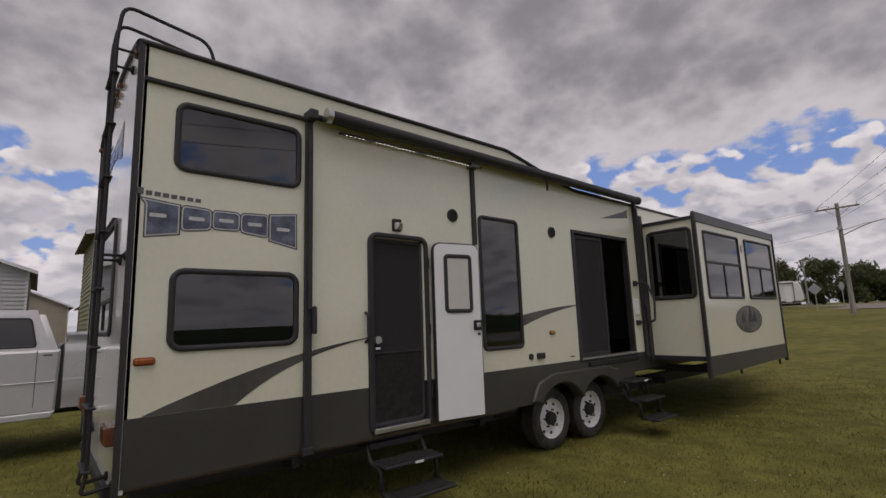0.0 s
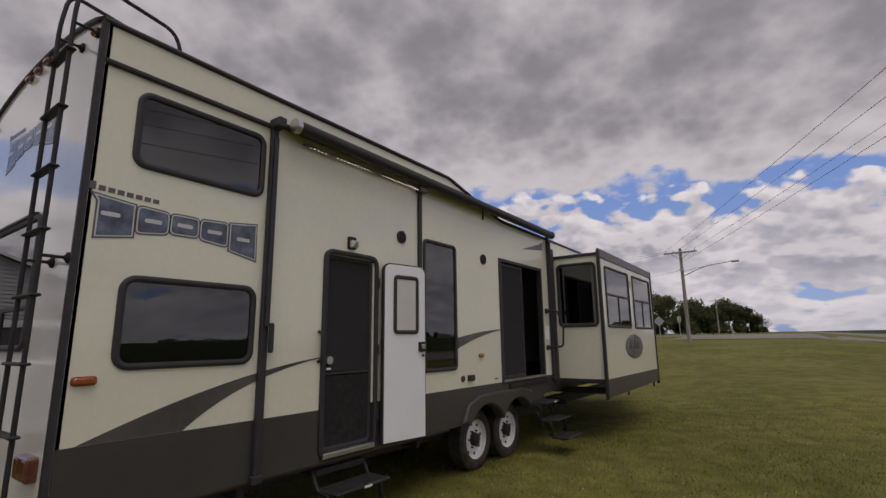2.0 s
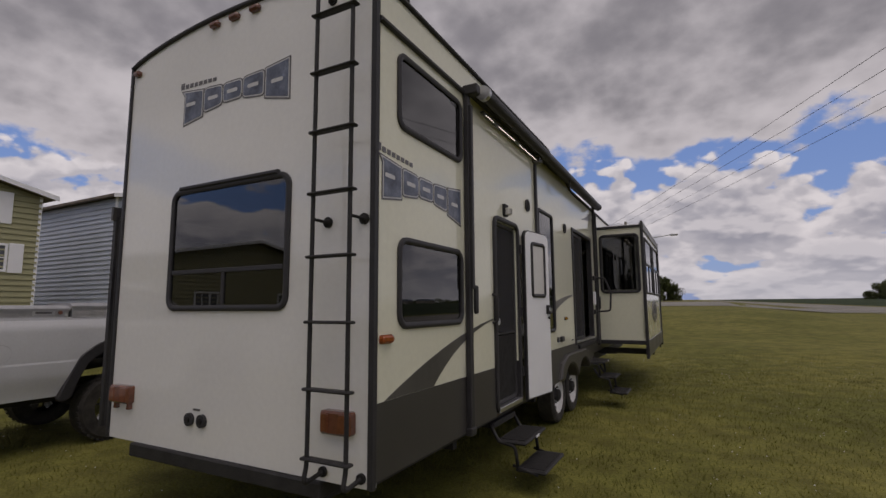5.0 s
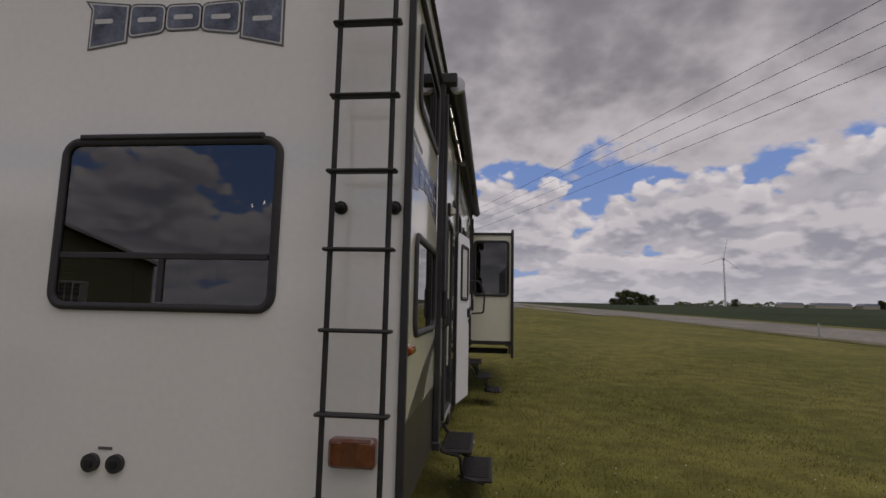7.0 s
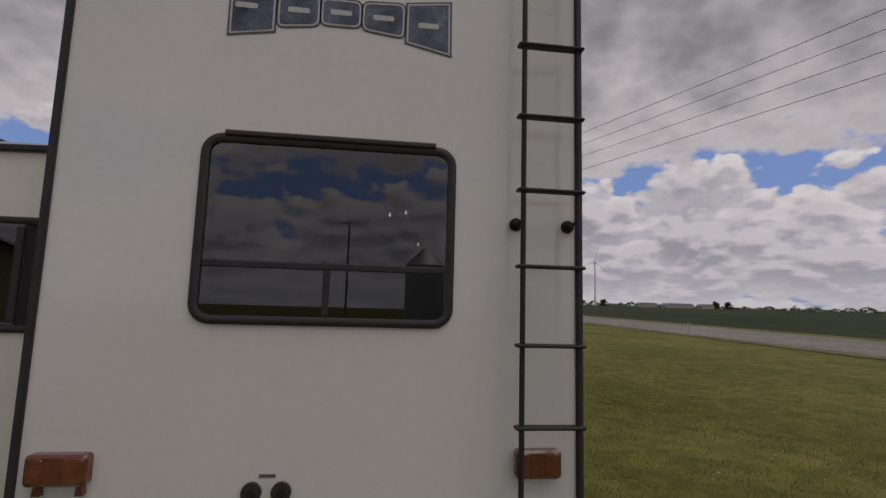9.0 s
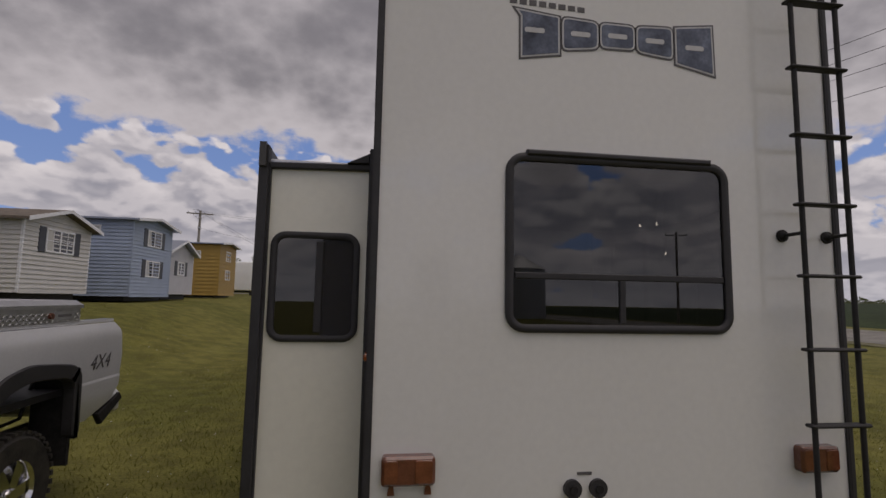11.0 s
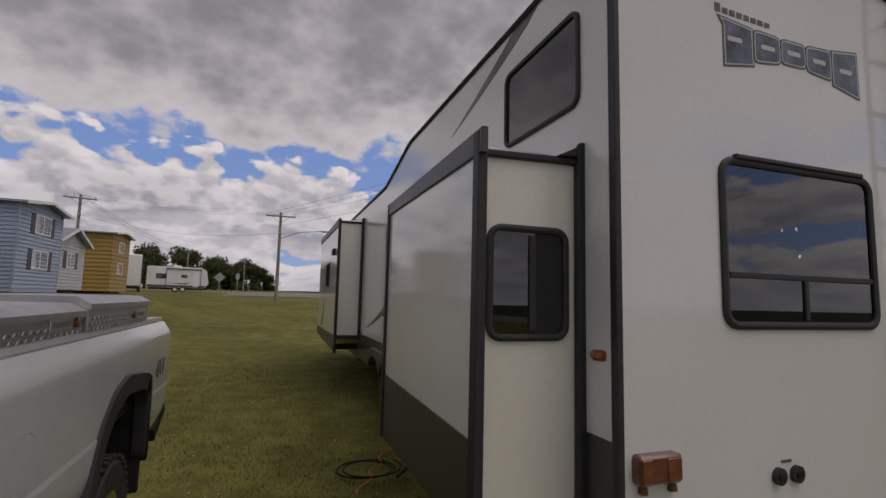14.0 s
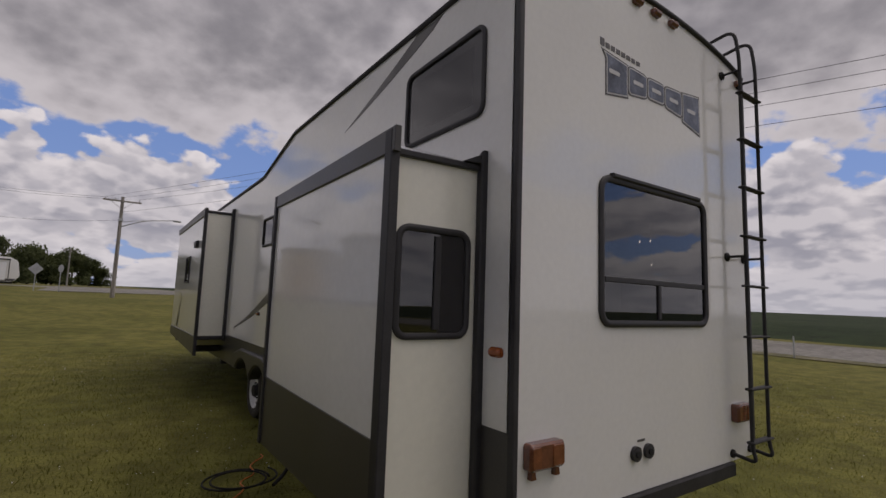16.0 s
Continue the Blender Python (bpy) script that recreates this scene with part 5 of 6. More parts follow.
def tool_box(y0, y1, z0, z1, x0, x1, latch, plate):
    tbx = thing("tool_box", "dull diamond-plate aluminium tool box on the truck bed rail", "tool box", group="truck tool boxes")
    body = part("body", boxes(((x0, y0, z0), (x1, y1, z1 - 0.05)), bevel=0.006), TREAD, tbx)
    bm = bmesh.new()
    pr = [(x0 - 0.0, z1 - 0.06), (x1 + 0.012, z1 - 0.06), (x1 + 0.012, z1 - 0.035), (x1 - 0.05, z1), (x0, z1)]
    a = [bm.verts.new((x, y0 - 0.012, z)) for x, z in pr]
    b = [bm.verts.new((x, y1 + 0.012, z)) for x, z in pr]
    bm.faces.new(a)
    bm.faces.new(b)
    for i in range(5):
        bm.faces.new((a[i], a[(i + 1) % 5], b[(i + 1) % 5], b[i]))
    part("lid", bm, TREAD, tbx)
    # raised tread bars
    vs, fs = [], []
    ny, nz = int((y1 - y0) / 0.030), int((z1 - 0.07 - z0) / 0.026)

    def bar(cx, cy, cz, along_y, flip, tilt):
        k = len(vs)
        h = 0.0105
        for du, dv in ((-1, -0.28), (1, -0.28), (1, 0.28), (-1, 0.28)):
            ang = radians(45 if flip else -45)
            u = (du * math.cos(ang) - dv * math.sin(ang)) * h
            v = (du * math.sin(ang) + dv * math.cos(ang)) * h
            vs.append((cx + 0.0008, cy + u, cz + v) if not tilt else (cx + v, cy + u, cz + 0.0008))
        for du, dv in ((-0.6, 0), (0.6, 0)):
            ang = radians(45 if flip else -45)
            u, v = du * math.cos(ang) * h, du * math.sin(ang) * h
            vs.append((cx + 0.0036, cy + u, cz + v) if not tilt else (cx + v, cy + u, cz + 0.0028))
        fs.extend([(k, k + 1, k + 5, k + 4), (k + 2, k + 3, k + 4, k + 5), (k + 1, k + 2, k + 5), (k + 3, k, k + 4)])
    for i in range(ny):
        for j in range(nz):
            bar(x1, y0 + 0.02 + i * 0.030, z0 + 0.018 + j * 0.026, True, (i + j) % 2 == 0, False)
    for i in range(ny):
        for j in range(int((x1 - x0 - 0.08) / 0.030)):
            bar(x0 + 0.02 + j * 0.030, y0 + 0.02 + i * 0.030, z1, True, (i + j) % 2 == 0, True)
    me = bpy.data.meshes.new("tread_pattern")
    me.from_pydata(vs, [], fs)
    me.materials.append(TREAD)
    tp = tagged(new("tread_pattern", me), kind="stuff")
    tp.parent = tbx
    part("nameplate", boxes(((x1, plate, z0 + 0.03), (x1 + 0.006, plate + 0.22, z0 + 0.09)), bevel=0.002), ALU, tbx)
    part("nameplate_bar", boxes(((x1 + 0.006, plate + 0.03, z0 + 0.05), (x1 + 0.008, plate + 0.19, z0 + 0.07))), GREYD, tbx)
    part("latch", cyl(bmesh.new(), (x1, latch, z0 + 0.06), (x1 + 0.02, latch, z0 + 0.06), 0.022, n=14), REDL, tbx, "rusty round latch")


tool_box(0.76, 1.90, 1.512, 1.685, TX - 0.62, TX - 0.045, 1.53, 1.585)
tool_box(-0.07, 0.73, 1.512, 1.655, TX - 0.58, TX - 0.055, 0.64, 0.37)

# ---- park houses on the bank ----
def siding(name, col):
    return material(name, col, 0.55, vary=0.08, scale=1.5, grain=30)


SID = {k: siding(k + "_siding", c2) for k, c2 in dict(olive=(0.30, 0.29, 0.16), pale_blue=(0.50, 0.55, 0.64), white=(0.62, 0.61, 0.59), blue=(0.35, 0.42, 0.55), grey=(0.55, 0.55, 0.58), yellow=(0.37, 0.235, 0.045), tan=(0.42, 0.38, 0.30)).items()}
SHUT = material("dark_shutter", (0.05, 0.055, 0.07), 0.5)
SHINGLE = material("roof_shingle", (0.17, 0.14, 0.11), 0.85, vary=0.35, scale=4, grain=25, bump=0.4)
METALR = material("metal_roof", (0.32, 0.35, 0.42), 0.4, metal=0.5, vary=0.1)
CURTAIN = material("net_curtain", (0.6, 0.6, 0.58), 0.8, vary=0.1)


def lap_wall(pts_top, u0, u1, z0, to, lap=0.14, lean=0.03):
    """Lap siding: each board leans out at its foot; pts_top(u) gives the height of the wall's head."""
    bm = bmesh.new()
    n = 6
    us = [u0 + (u1 - u0) * i / n for i in range(n + 1)]
    for a, b in zip(us, us[1:]):
        za, zb = pts_top(a), pts_top(b)
        z = z0
        while z < min(za, zb) - 0.001:
            t0, t1 = min(z + lap, za), min(z + lap, zb)
            q = [to(a, z, lean), to(b, z, lean), to(b, t1, 0.0), to(a, t0, 0.0)]
            bm.faces.new([bm.verts.new(p) for p in q])
            q = [to(a, z, 0.0), to(b, z, 0.0), to(b, z, lean), to(a, z, lean)]
            bm.faces.new([bm.verts.new(p) for p in q])
            z += lap
        if abs(za - zb) > 0.001 and z - lap < max(za, zb):
            zz = min(za, zb)
            q = [to(a, zz, 0.0), to(b, zz, 0.0), to(b, zb, 0.0), to(a, za, 0.0)]
            q = [q[0], q[1]] + ([q[2]] if zb > zz else []) + ([q[3]] if za > zz else [])
            bm.faces.new([bm.verts.new(p) for p in q])
    bmesh.ops.remove_doubles(bm, verts=bm.verts, dist=0.0008)
    return bm


def house(at, wide, deep, h, rise, mat, roofm, front, side_, label, raised=0.35):
    """A park house: its gable end looks along local -y, its length runs along +y."""
    hs_ = thing("park_house", label, "house", at, group="houses in a row")

    def FR(u, v, w):
        return Vector((u, -w, v))

    def LS(u, v, w):
        return Vector((-wide / 2 - w, u, v))

    def RS(u, v, w):
        return Vector((wide / 2 + w, u, v))

    def BK(u, v, w):
        return Vector((u, deep + w, v))
    gable = lambda u: h + rise * (1 - abs(u) / (wide / 2))
    for nm, to, top, a, b in (("front_wall", FR, gable, -wide / 2, wide / 2), ("back_wall", BK, gable, -wide / 2, wide / 2), ("long_wall", LS, lambda u: h, 0, deep), ("long_wall", RS, lambda u: h, 0, deep)):
        part(nm, lap_wall(top, a, b, raised, to, *((0.26, 0.05) if mat is SID["yellow"] else (0.15, 0.035))), mat, hs_)
    core = [(-wide / 2 + 0.005, raised), (wide / 2 - 0.005, raised), (wide / 2 - 0.005, h), (0, h + rise - 0.01), (-wide / 2 + 0.005, h)]
    part("wall_core", prism(core, lambda u, v, w: Vector((u, w, v)), 0.005, deep - 0.005), mat, hs_)
    for s in (-1, 1):
        o = 0.28
        pts_ = [(0, h + rise + 0.02), (s * (wide / 2 + o), h + 0.02 - rise * o / (wide / 2)), (s * (wide / 2 + o), h + 0.10 - rise * o / (wide / 2)), (0, h + rise + 0.10)]
        part("roof_slope", prism(pts_, lambda u, v, w: Vector((u, w, v)), -0.3, deep + 0.3), roofm, hs_)
        pts_ = [(0, h + rise + 0.0), (s * (wide / 2 + o), h - 0.02 - rise * o / (wide / 2)), (s * (wide / 2 + o), h + 0.11 - rise * o / (wide / 2)), (0, h + rise + 0.11)]
        part("barge_board", prism(pts_, lambda u, v, w: Vector((u, w, v)), -0.325, -0.3), DOORW, hs_)
        part("corner_board", boxes(((s * wide / 2 - 0.05, -0.022, raised), (s * wide / 2 + 0.022, 0.05, h))), DOORW if mat not in (SID["blue"], SID["yellow"]) else mat, hs_)
    part("undercarriage", boxes(((-wide / 2 + 0.2, 0.3, 0.05), (wide / 2 - 0.2, deep - 0.3, raised))), STEEL, hs_)
    part("base_band", boxes(((-wide / 2 - 0.02, -0.03, raised - 0.02), (wide / 2 + 0.02, 0.0, raised + 0.1))), mat, hs_)
    for to, wins in ((FR, front), (RS, side_), (LS, side_)):
        for u0, v0, u1, v1, panes, sh in wins:
            wf = part("window", ring([(u0, v0), (u1, v0), (u1, v1), (u0, v1)], 0.06, to, 0.0, 0.05, 0.1), DOORW, hs_, "white framed window")
            part("pane", prism([(u0 + 0.04, v0 + 0.04), (u1 - 0.04, v0 + 0.04), (u1 - 0.04, v1 - 0.04), (u0 + 0.04, v1 - 0.04)], to, 0.02, 0.026), DARKPANE, wf)
            for k in range(1, panes):
                u = u0 + (u1 - u0) * k / panes
                wd = 0.035 if panes < 3 or k == panes // 2 else 0.012
                part("glazing_bar", prism([(u - wd, v0), (u + wd, v0), (u + wd, v1), (u - wd, v1)], to, 0.026, 0.04), DOORW, wf)
            if panes > 2:
                part("glazing_bar", prism([(u0, (v0 + v1) / 2 - 0.012), (u1, (v0 + v1) / 2 - 0.012), (u1, (v0 + v1) / 2 + 0.012), (u0, (v0 + v1) / 2 + 0.012)], to, 0.027, 0.038), DOORW, wf)
            part("curtain", prism([(u0 + 0.06, v0 + 0.05), (u0 + (u1 - u0) * 0.3, v0 + 0.05), (u0 + (u1 - u0) * 0.22, v1 - 0.05), (u0 + 0.06, v1 - 0.05)], to, 0.027, 0.031), CURTAIN, wf)
            if sh:
                for a in (u0 - 0.34, u1 + 0.02):
                    part("shutter", prism([(a, v0 - 0.02), (a + 0.32, v0 - 0.02), (a + 0.32, v1 + 0.02), (a, v1 + 0.02)], to, 0.0, 0.045, 0.008), sh, hs_)
    return hs_


DARKPANE = material("house_window_glass", (0.035, 0.04, 0.05), 0.03, vary=0.05, spec=0.8)


def facing(x, y, turn=0):
    """A house whose gable end looks along +x, centred at y."""
    return pose(x, y, ground_z(x - 1, y), 0, 0, 90 + turn)


two = lambda u, sh, n=6: [(-u, 1.9, u, 2.65, n, sh), (-u, 3.25, u, 4.0, n, sh)]
house(pose(-13.0, 2.48, -0.05, 0, 0, 90), 3.3, 4.7, 4.74, 0.38, SID["olive"], SHINGLE, [(-0.42, 2.64, 1.0, 3.38, 6, DOORW), (-0.72, 3.92, 0.68, 4.72, 6, DOORW)], [], "olive-green lap-sided two-storey park house", 0.5)
house(facing(-13.0, 7.9), 3.6, 10, 4.4, 0.3, SID["pale_blue"], SHINGLE, two(0.55, SHUT, 2), [], "pale blue lap-sided two-storey park house")
house(facing(-12.2, 15.85), 3.5, 10, 2.72, 0.46, SID["white"], SHINGLE, [(-0.75, 1.75, 0.75, 2.55, 4, SHUT)], [(1.5, 1.7, 2.6, 2.5, 2, None)], "white lap-sided park house with a brown roof", 0.4)
house(facing(-11.6, 21.5), 3.8, 10, 3.5, 0.25, SID["blue"], METALR, [(-0.7, 1.12, 0.7, 1.88, 2, SHUT), (-0.7, 2.5, 0.7, 3.26, 2, SHUT)], [(1.3, 2.85, 2.2, 3.25, 2, None)], "blue lap-sided two-storey park house", 0.25)
house(facing(-12.0, 25.8), 3.5, 9, 2.55, 0.65, SID["grey"], METALR, [(-0.5, 1.35, 0.5, 2.1, 2, SHUT)], [], "pale grey lap-sided park cottage")
house(facing(-12.6, 36.2), 3.9, 10, 3.9, 0.2, SID["yellow"], METALR, [(-0.55, 1.35, 0.55, 2.1, 2, None), (-0.55, 2.75, 0.55, 3.5, 2, None)], [(1.3, 3.0, 2.5, 3.4, 2, None)], "mustard-yellow log-sided two-storey park house", 0.2)
house(pose(-19, -3.45, 0.0, 0, 0, 90), 5.4, 9, 4.05, 1.0, SID["grey"], SHINGLE, [(-1.0, 1.5, 0.2, 2.5, 2, None)], [(1.5, 1.5, 2.6, 2.5, 2, None)], "grey lap-sided park house with a window", 0.4)
house(pose(-38, -0.9, 0.2, 0, 0, 90), 4.4, 9, 3.4, 1.0, SID["tan"], SHINGLE, [(-1.2, 1.4, -0.2, 2.4, 2, None)], [], "tan park house with a low gable", 0.3)
house(pose(-33, 4.2, 0.2, 0, 0, 90), 4.2, 9, 3.3, 0.4, SID["olive"], SHINGLE, [(-0.7, 1.6, 0.7, 2.4, 4, None)], [], "dark olive park house behind the others", 0.3)


# ---- two trailers parked further on ----
def far_trailer(at, length, high, label):
    """A caravan whose long side looks along local -y."""
    tr = thing("caravan", label, "caravan", at, group="parked caravans")

    def S(u, v, w):
        return Vector((u, -w, v))
    body_ = round_poly([(-length / 2, 0.55), (length / 2 - 0.5, 0.55), (length / 2, 1.1), (length / 2 - 0.25, high - 0.35), (length / 2 - 0.9, high), (-length / 2, high)], 0.2)
    part("body", prism(body_, S, -2.4, 0, 0.03), WHITE, tr, smooth=True)
    part("skirt_stripe", prism([(-length / 2 + 0.1, 0.6), (length / 2 - 0.5, 0.6), (length / 2 - 0.3, 0.85), (-length / 2 + 0.1, 0.85)], S, 0, 0.006), GREYD, tr)
    for u0, v0, u1, v1 in ((-length * 0.36, 1.6, -length * 0.2, 2.2), (0.3, 1.75, 0.95, 2.15)):
        part("window", prism(rr(u0, v0, u1, v1, 0.06), S, 0, 0.02, 0.006), GLASS, tr)
    part("door", prism(rr(length * 0.24, 0.7, length * 0.33, 2.5, 0.05), S, 0, 0.02, 0.006), DOORW, tr)
    for u in (-length * 0.2, length * 0.36):
        part("awning_arm", prism([(u, 0.8), (u + 0.06, 0.8), (u + 0.06, high - 0.3), (u, high - 0.3)], S, 0, 0.06), TRIM, tr)
    part("awning_roller", cyl(bmesh.new(), S(-length * 0.2, high - 0.25, 0.1), S(length * 0.37, high - 0.25, 0.1), 0.06, n=12), TRIM, tr)
    part("swoosh", prism([(-1.4, 1.1), (0.8, 0.95), (1.3, 1.3), (0.7, 1.1)], S, 0, 0.004), GREYD, tr)
    for u in (-0.3, 0.5):
        w_ = bmesh.new()
        cyl(w_, S(u, 0.36, -0.25), S(u, 0.36, 0.02), 0.35, n=20)
        wh = part("wheel", w_, TYRE, tr)
        part("rim", cyl(bmesh.new(), S(u, 0.36, 0.02), S(u, 0.36, 0.04), 0.2, n=16), RIM, wh)
    part("undercarriage", prism([(-length / 2 + 0.3, 0.35), (length / 2 - 0.5, 0.35), (length / 2 - 0.5, 0.56), (-length / 2 + 0.3, 0.56)], S, -2.2, -0.2), STEEL, tr)
    part("roof_box", boxes(((-0.6, 1.0, high), (0.3, 1.7, high + 0.22)), bevel=0.04), DOORW, tr)
    return tr


def on_ground(x, y, turn):
    return pose(x, y, ground_z(x, y), 0, 0, turn)


far_trailer(on_ground(-13.4, 63.5, 10), 6.6, 3.05, "white caravan with dark stripes, parked across the lawn")
far_trailer(on_ground(-16.6, 60, 103), 7.5, 3.9, "tall white fifth-wheel caravan seen end on")


# ---- utility poles, lamp, wires, signs ----
def utility_pole(x, y, top, arm_turn=0.0, lamp=False, label="weathered wooden utility pole with a cross-arm"):
    z0 = ground_z(x, y)
    up_ = thing("utility_pole", label, "utility pole", pose(x, y, z0, 0, 0, arm_turn), group="utility poles")
    part("pole", cyl(bmesh.new(), (0, 0, -0.3), (0, 0, top), 0.16, 0.11, n=14), WOODP, up_, smooth=True)
    for dz, ln in ((0.35, 1.25),):
        part("cross_arm", boxes(((-ln, -0.16, top - dz - 0.06), (ln, -0.08, top - dz + 0.06)), bevel=0.01), WOODP, up_)
        for u in (-1.1, -0.45, 1.1):
            part("insulator", cyl(bmesh.new(), (u, -0.12, top - dz + 0.05), (u, -0.12, top - dz + 0.22), 0.04, 0.025, n=10), GALV, up_)
    for s in (-1, 1):
        part("arm_brace", tube([(s * 0.7, -0.13, top - 0.4), (0, -0.13, top - 1.0)], 0.018, 6), GALV, up_)
    part("telecom_clamp", boxes(((-0.16, -0.2, top - 1.9), (0.16, -0.1, top - 1.7)), bevel=0.01), GALV, up_)
    if lamp:
        part("lamp_arm", tube(bend([(0.1, 0, top - 2.3), (1.6, 0, top - 1.65), (3.7, 0, top - 1.4)], 0.6), 0.035, 8), GALV, up_)
        part("arm_stay", tube([(0.1, 0, top - 1.95), (1.6, 0, top - 1.62)], 0.02, 6), GALV, up_)
        part("lamp_head", boxes(((3.5, -0.12, top - 1.52), (4.1, 0.12, top - 1.36)), bevel=0.05), GALV, up_, "grey street lamp head")
    return up_


P0, P1, P2, P3, P4 = (-2.4, 42.5), (32.9, -49.0), (-19.5, 49.5), (-17.5, 97), (-9, 120)
utility_pole(*P0, 7.75, 0, True, "weathered wooden utility pole with a street lamp")
utility_pole(*P1, 10.5, 20)
utility_pole(*P2, 8.7, 15)
utility_pole(*P3, 7.6, -20)
utility_pole(*P4, 7.6, -20)


def wire(a, b, sag, r=0.008):
    a, b = Vector(a), Vector(b)
    pts_ = [a.lerp(b, i / 24) - Vector((0, 0, 4 * sag * (i / 24) * (1 - i / 24))) for i in range(25)]
    ob = part("overhead_wire", tube(pts_, r, 5), WIRE)
    return tagged(ob, "thin black overhead wire between poles", "wire", "overhead wires")


z0, z1 = ground_z(*P0) + 7.75, ground_z(*P1) + 10.5
for dx, dz, sag in ((1.1, -0.1, 1.1), (-0.1, -0.12, 1.1), (-1.1, -0.14, 1.1), (0, -1.2, 1.0)):
    wire((P0[0] + dx, P0[1] - 0.12, z0 + dz), (P1[0] + dx, P1[1] + 0.3 * dx, z1 + dz), sag)
z2 = ground_z(*P2) + 8.7
for dx, dz, sag in ((-1.1, -0.1, 0.5), (1.1, -0.1, 0.55), (0, -1.8, 0.9)):
    wire((P0[0] + dx * 0.5, P0[1], z0 + dz), (P2[0] + 0.3 * dx, P2[1] + dx, z2 + dz), sag, 0.009)
z3 = ground_z(*P3) + 7.6
for dx in (-1, 1):
    wire((P2[0], P2[1] + dx, z2), (P3[0] + dx, P3[1], z3), 1.0, 0.014)


def sign_post(x, y, h, kind):
    z = ground_z(x, y)
    sg = thing("road_sign", "grey back of a " + ("diamond" if kind == 4 else "narrow") + " road sign on a steel post", "road sign", pose(x, y, z))
    part("post", boxes(((-0.04, -0.03, 0), (0.04, 0.03, h)), bevel=0.005), GALV, sg)
    r = 0.62 if kind == 4 else 0.45
    pts_ = [(r * math.cos(radians(a)) * (1 if kind == 4 else 0.55), h + r * math.sin(radians(a))) for a in range(0, 360, 360 // kind)]
    part("plate", prism(pts_, lambda u, v, w: Vector((u, -w, v)), 0.03, 0.04), GALV, sg)


sign_post(-8.8, 62.5, 2.3, 4)
sign_post(-6.9, 64.5, 2.5, 8)
for x, y in ((19.4, 26.0), (19.4, 6.0)):
    dp = thing("marker_post", "slim grey roadside marker post", "post", pose(x, y, ground_z(x, y)))
    part("stake", boxes(((-0.04, -0.02, -0.1), (0.04, 0.02, 0.85)), bevel=0.008), GALV, dp)

# ---- trees ----
LEAFM = leafy(material("tree_leaf", (0.075, 0.098, 0.04), 0.6, vary=0.45, scale=0.5, grain=4, second=(0.125, 0.145, 0.06), spec=0.2), 0.45)
BARK = material("tree_bark", (0.09, 0.07, 0.055), 0.9, vary=0.4, scale=4, grain=25, bump=0.6)


def tree_meshes(seed, high, wide, leaves, size):
    r = random.Random(seed)
    bm = bmesh.new()
    cyl(bm, (0, 0, -0.3), (0, 0, high * 0.45), high * 0.03, high * 0.018, n=8)
    hubs = []
    for k in range(11):
        a, e = r.uniform(0, 6.28), r.uniform(0.2, 1.2)
        z0 = high * r.uniform(0.22, 0.48)
        ln = wide * r.uniform(0.55, 1.0)
        p = Vector((math.cos(a) * ln * math.cos(e), math.sin(a) * ln * math.cos(e), z0 + ln * math.sin(e) * 1.1))
        cyl(bm, (0, 0, z0), p, high * 0.012, high * 0.004, n=5)
        hubs.append((p, wide * r.uniform(0.32, 0.55)))
    for k in range(7):
        hubs.append((Vector((r.uniform(-0.35, 0.35) * wide, r.uniform(-0.35, 0.35) * wide, high * r.uniform(0.55, 0.86))), wide * r.uniform(0.3, 0.45)))
    for k in range(9):
        a = r.uniform(0, 6.28)
        hubs.append((Vector((math.cos(a) * wide * 0.6, math.sin(a) * wide * 0.6, high * r.uniform(0.08, 0.34))), wide * r.uniform(0.35, 0.5)))
    vs, fs = [], []
    for k in range(leaves):
        c2, rad = hubs[r.randrange(len(hubs))]
        d = Vector((r.gauss(0, 1), r.gauss(0, 1), r.gauss(0, 0.8))).normalized() * rad * r.uniform(0.5, 1.05)
        p = c2 + d
        p.z = max(p.z, high * 0.05 + abs(d.x) * 0.1)
        u = Vector((r.gauss(0, 1), r.gauss(0, 1), r.gauss(0, 1))).normalized()
        v = u.orthogonal().normalized()
        s = size * r.uniform(0.5, 1.3)
        i = len(vs)
        vs.extend([p - u * s, p + v * s * 0.6, p + u * s, p - v * s * 0.6])
        fs.append((i, i + 1, i + 2, i + 3))
    me = bpy.data.meshes.new("crown")
    me.from_pydata(vs, [], fs)
    me.materials.append(LEAFM)
    return bm, me


def tree(seed, high, wide, at, label, leaves=5200, size=0.34):
    t = thing("tree", label, "tree", at, group="trees")
    bm, me = tree_meshes(seed, high, wide, leaves, size)
    part("trunk", bm, BARK, t, smooth=True)
    cr = new("crown", me)
    cr.parent = t
    return t


kinds = [tree(i, h, w, on_ground(x, y, 0), "broad dark green tree beyond the road") for i, (h, w, x, y) in enumerate(((11.5, 4.6, -33, 138), (12.5, 5.0, -25, 142), (9.5, 4.2, -17, 140), (8.2, 4.0, -9.5, 146)))]
r_ = random.Random(3)
for x, y, k, s in ((-45, 150, 0, 1.0), (-20.0, 148, 3, 0.9), (-13, 143, 3, 0.85), (-6, 148, 3, 0.8), (-3.5, 150, 2, 0.55), (-58, 150, 1, 1.1), (-70, 146, 0, 1.0), (-84, 150, 2, 1.2), (-29, 152, 3, 0.75), (-41, 120, 0, 0.75)):
    c_ = copy_thing(kinds[k], on_ground(x, y, r_.uniform(0, 360)) @ Matrix.Scale(s, 4))
    c_.scale = (s, s, s)
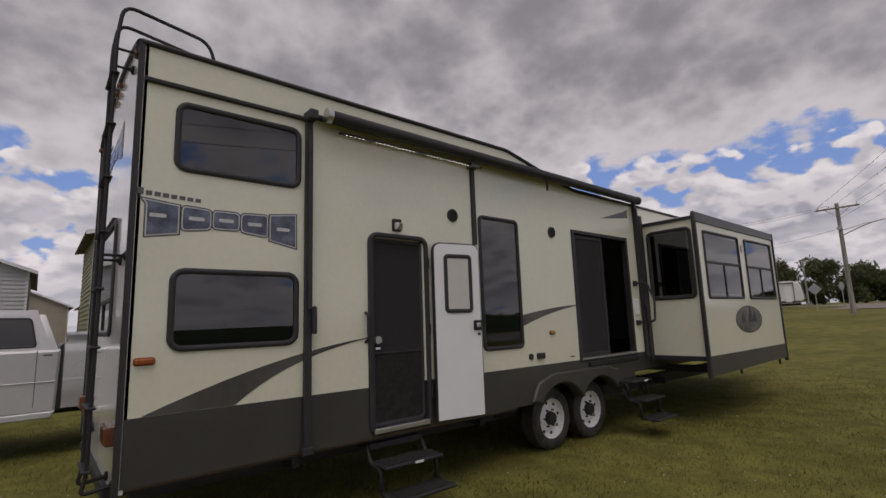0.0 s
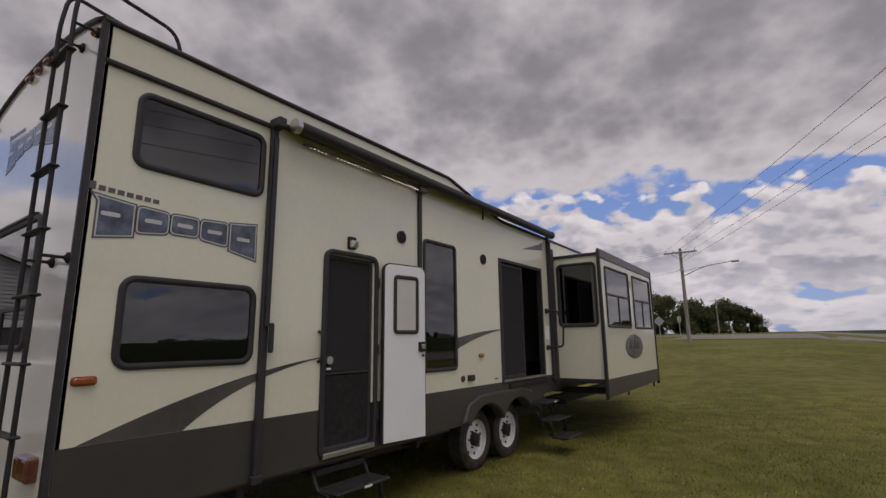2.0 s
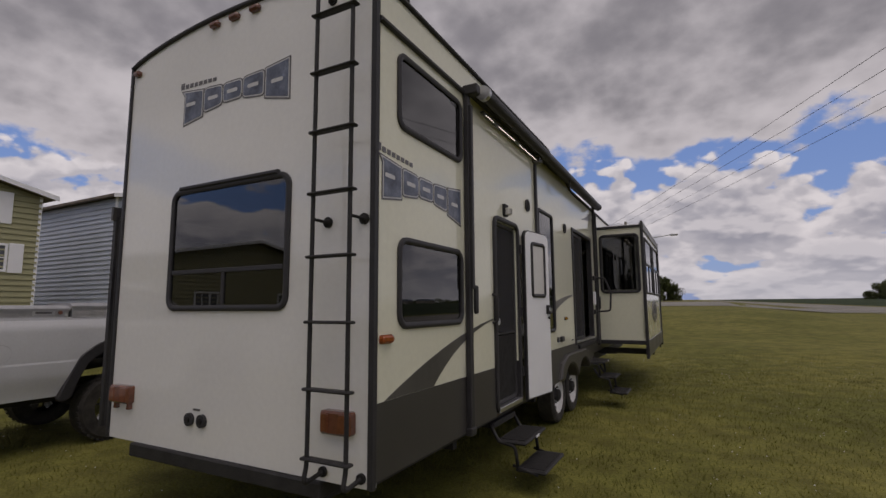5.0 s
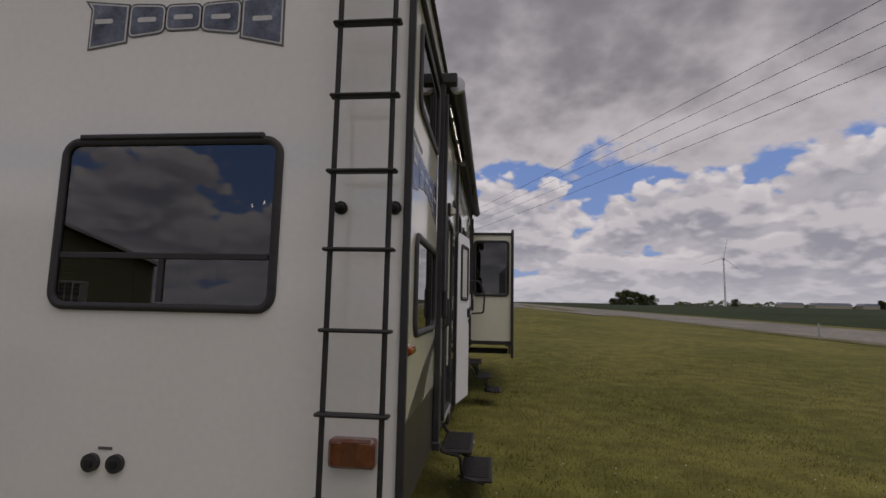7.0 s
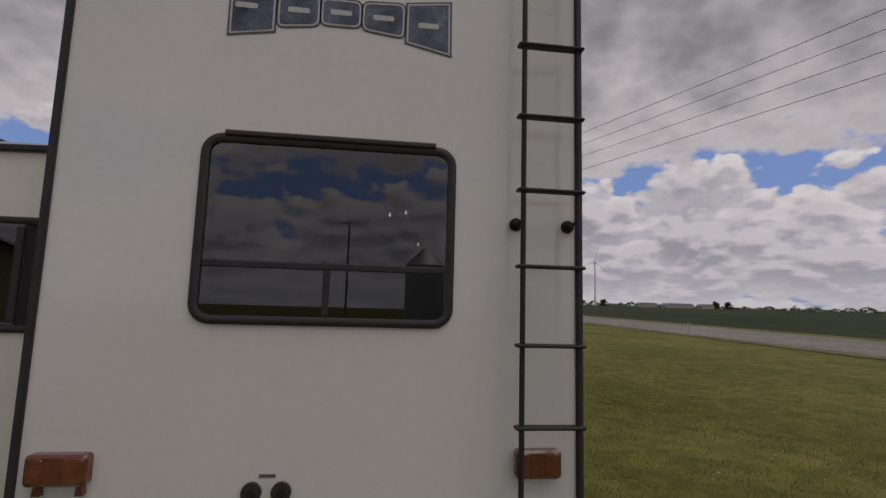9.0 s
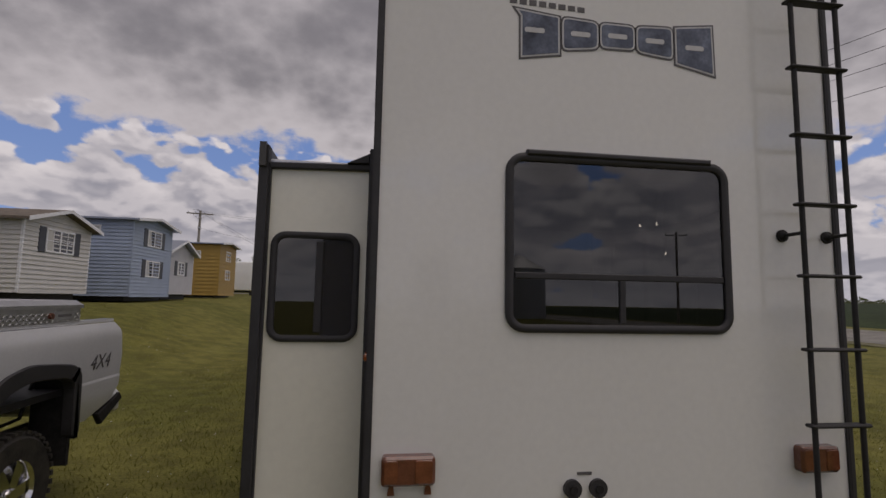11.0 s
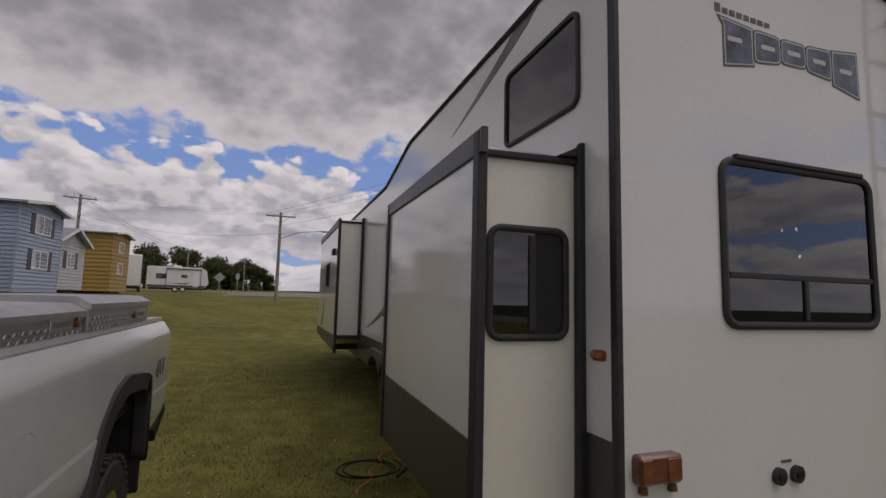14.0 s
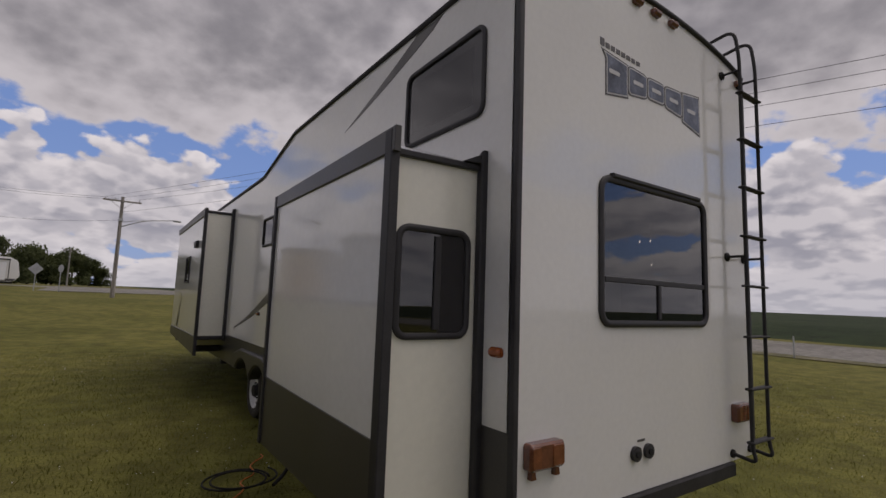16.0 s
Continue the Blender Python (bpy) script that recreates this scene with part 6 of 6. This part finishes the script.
for x, y, k, s in ((104, 398, 1, 1.0), (110, 402, 0, 1.15), (116, 400, 1, 1.05), (123, 403, 2, 1.1), (129, 400, 2, 1.0), (99, 401, 3, 0.7), (330, 690, 2, 1.2), (520, 700, 3, 1.4), (545, 705, 2, 1.4)):
    c_ = copy_thing(kinds[k], on_ground(x, y, r_.uniform(0, 360)) @ Matrix.Scale(s, 4))
    c_.scale = (s, s, s)

# wind turbine, far barns
tz = ground_z(322, 700)
wtb = thing("wind_turbine", "white wind turbine far beyond the fields", "wind turbine", pose(322, 700, tz, 0, 0, -25))
part("tower", cyl(bmesh.new(), (0, 0, 0), (0, 0, 66), 1.5, 0.9, n=16), WHITE, wtb, smooth=True)
part("nacelle", boxes(((-1.6, -3, 65), (1.6, 5, 68.5)), bevel=0.5), WHITE, wtb)
for k in range(3):
    a = radians(12 + 120 * k)
    bl = prism([(-0.4, 1), (0.5, 3), (0.3, 26), (0.05, 28), (-0.15, 20)], lambda u, v, w: Vector((u * math.cos(a) + v * math.sin(a), -3.6 - w, 67 - u * math.sin(a) + v * math.cos(a))), 0, 0.4)
    part("blade", bl, WHITE, wtb)
for x, y, w in ((420, 720, 30), (460, 700, 46), (500, 690, 20)):
    br = thing("farm_shed", "low pale farm shed on the horizon", "shed", pose(x, y, ground_z(x, y)), group="farm sheds")
    part("shed_wall", boxes(((-w / 2, 0, 0), (w / 2, 14, 5))), SID["tan"], br)
    part("shed_roof", prism([(-w / 2 - 1, 5), (w / 2 + 1, 5), (w / 2 - 3, 8), (-w / 2 + 3, 8)], lambda u, v, w_: Vector((u, w_, v)), -0.5, 14.5), METALR, br)

# a low line of woods along the far edge of the fields
r_ = random.Random(11)
vs_, fs_ = [], []
for k in range(5200):
    az_ = radians(r_.uniform(20, 66))
    far = r_.uniform(900, 1000)
    lump = 0.5 + 0.5 * math.sin(az_ * 37 + 2 * math.sin(az_ * 91)) * math.sin(az_ * 143)
    x_, y_ = far * math.sin(az_), far * math.cos(az_)
    p_ = Vector((x_, y_, ground_z(x_, y_) + r_.uniform(0, 3.5 + 7 * lump ** 2)))
    u_ = Vector((r_.gauss(0, 1), r_.gauss(0, 1), r_.gauss(0, 0.7))).normalized() * r_.uniform(1.2, 2.6)
    v_ = u_.orthogonal().normalized() * u_.length * 0.7
    i_ = len(vs_)
    vs_.extend([p_ - u_, p_ + v_, p_ + u_, p_ - v_])
    fs_.append((i_, i_ + 1, i_ + 2, i_ + 3))
me_ = bpy.data.meshes.new("far_woods")
me_.from_pydata(vs_, [], fs_)
me_.materials.append(LEAFM)
tagged(new("far_woods", me_), "low dark woods along the far field edge", "woods", kind="stuff")

# behind: grain bins and a pole that the rear window mirrors
for x, y, r in ((5.0, -52, 2.2), (18, -62, 3.6)):
    gb = thing("grain_bin", "corrugated steel grain bin with a cone roof", "grain bin", pose(x, y, ground_z(x, y)), group="grain bins")
    bm = bmesh.new()
    for k in range(12):
        cyl(bm, (0, 0, k * 0.55), (0, 0, k * 0.55 + 0.55), r + (0.03 if k % 2 else 0), n=28, caps=False)
    part("bin_wall", bm, GALV, gb, smooth=True)
    part("cone_roof", cyl(bmesh.new(), (0, 0, 6.6), (0, 0, 8.6), r + 0.1, 0.3, n=28), GALV, gb)
utility_pole(-4.3, -61, 13.0, 0)
house(pose(-13.5, -12, ground_z(-13.5, -12), 0, 0, 90), 12, 7, 3.3, 1.2, SID["olive"], SHINGLE, [(-2.5, 1.2, -1.2, 2.4, 4, None), (1.5, 1.2, 2.8, 2.4, 4, None)], [], "dark sided house beside the lawn", 0.2)

# ---- small things by the trailer ----
hose = thing("hose_coil", "black service hose and orange cord lying in the grass", "hose")
pts_ = [(-1.85 + 0.26 * math.cos(a * 0.2) * (1 + 0.22 * math.sin(a * 0.13)), 2.95 + 0.26 * math.sin(a * 0.2) * (1 + 0.2 * math.cos(a * 0.09)), ground_z(-1.7, 2.7) + 0.035 + 0.0006 * a) for a in range(0, 66)]
part("hose", tube(pts_, 0.009, 6), RUBBER, hose)
pts_ = [(-1.5 - 0.05 * a + 0.05 * math.sin(a * 1.7), 3.6 - 0.11 * a, ground_z(-1.6, 2.5) + 0.045 + 0.01 * math.sin(a)) for a in range(0, 12)]
part("cord", tube(bend(pts_, 0.05, 3), 0.008, 5), ORANGE, hose)
part("hose", tube(bend([(-1.2, 2.9, 0.6), (-1.35, 2.85, 0.3), (-1.5, 2.8, 0.08), (-1.65, 2.62, 0.07)], 0.1), 0.016, 6), RUBBER, hose)

# white clover heads in the lawn
n = 1500
cx, cy = rng.uniform(-9, 12, n), rng.uniform(-1, 14, n)
vs, fs = [], []
for x, y in zip(cx, cy):
    if abs(x) < 1.2 and 0 < y < 12.4:
        continue
    z, k, r = ground_z(x, y) + rng.uniform(0.02, 0.05), len(vs), rng.uniform(0.004, 0.009)
    vs.extend([(x - r, y, z), (x + r, y, z), (x, y - r, z), (x, y + r, z), (x, y, z + r)])
    fs.extend([(k, k + 2, k + 4), (k + 2, k + 1, k + 4), (k + 1, k + 3, k + 4), (k + 3, k, k + 4)])
me = bpy.data.meshes.new("clover")
me.from_pydata(vs, [], fs)
me.materials.append(CURTAIN)
tagged(new("clover", me), "small white clover heads scattered in the lawn", "clover", kind="stuff")
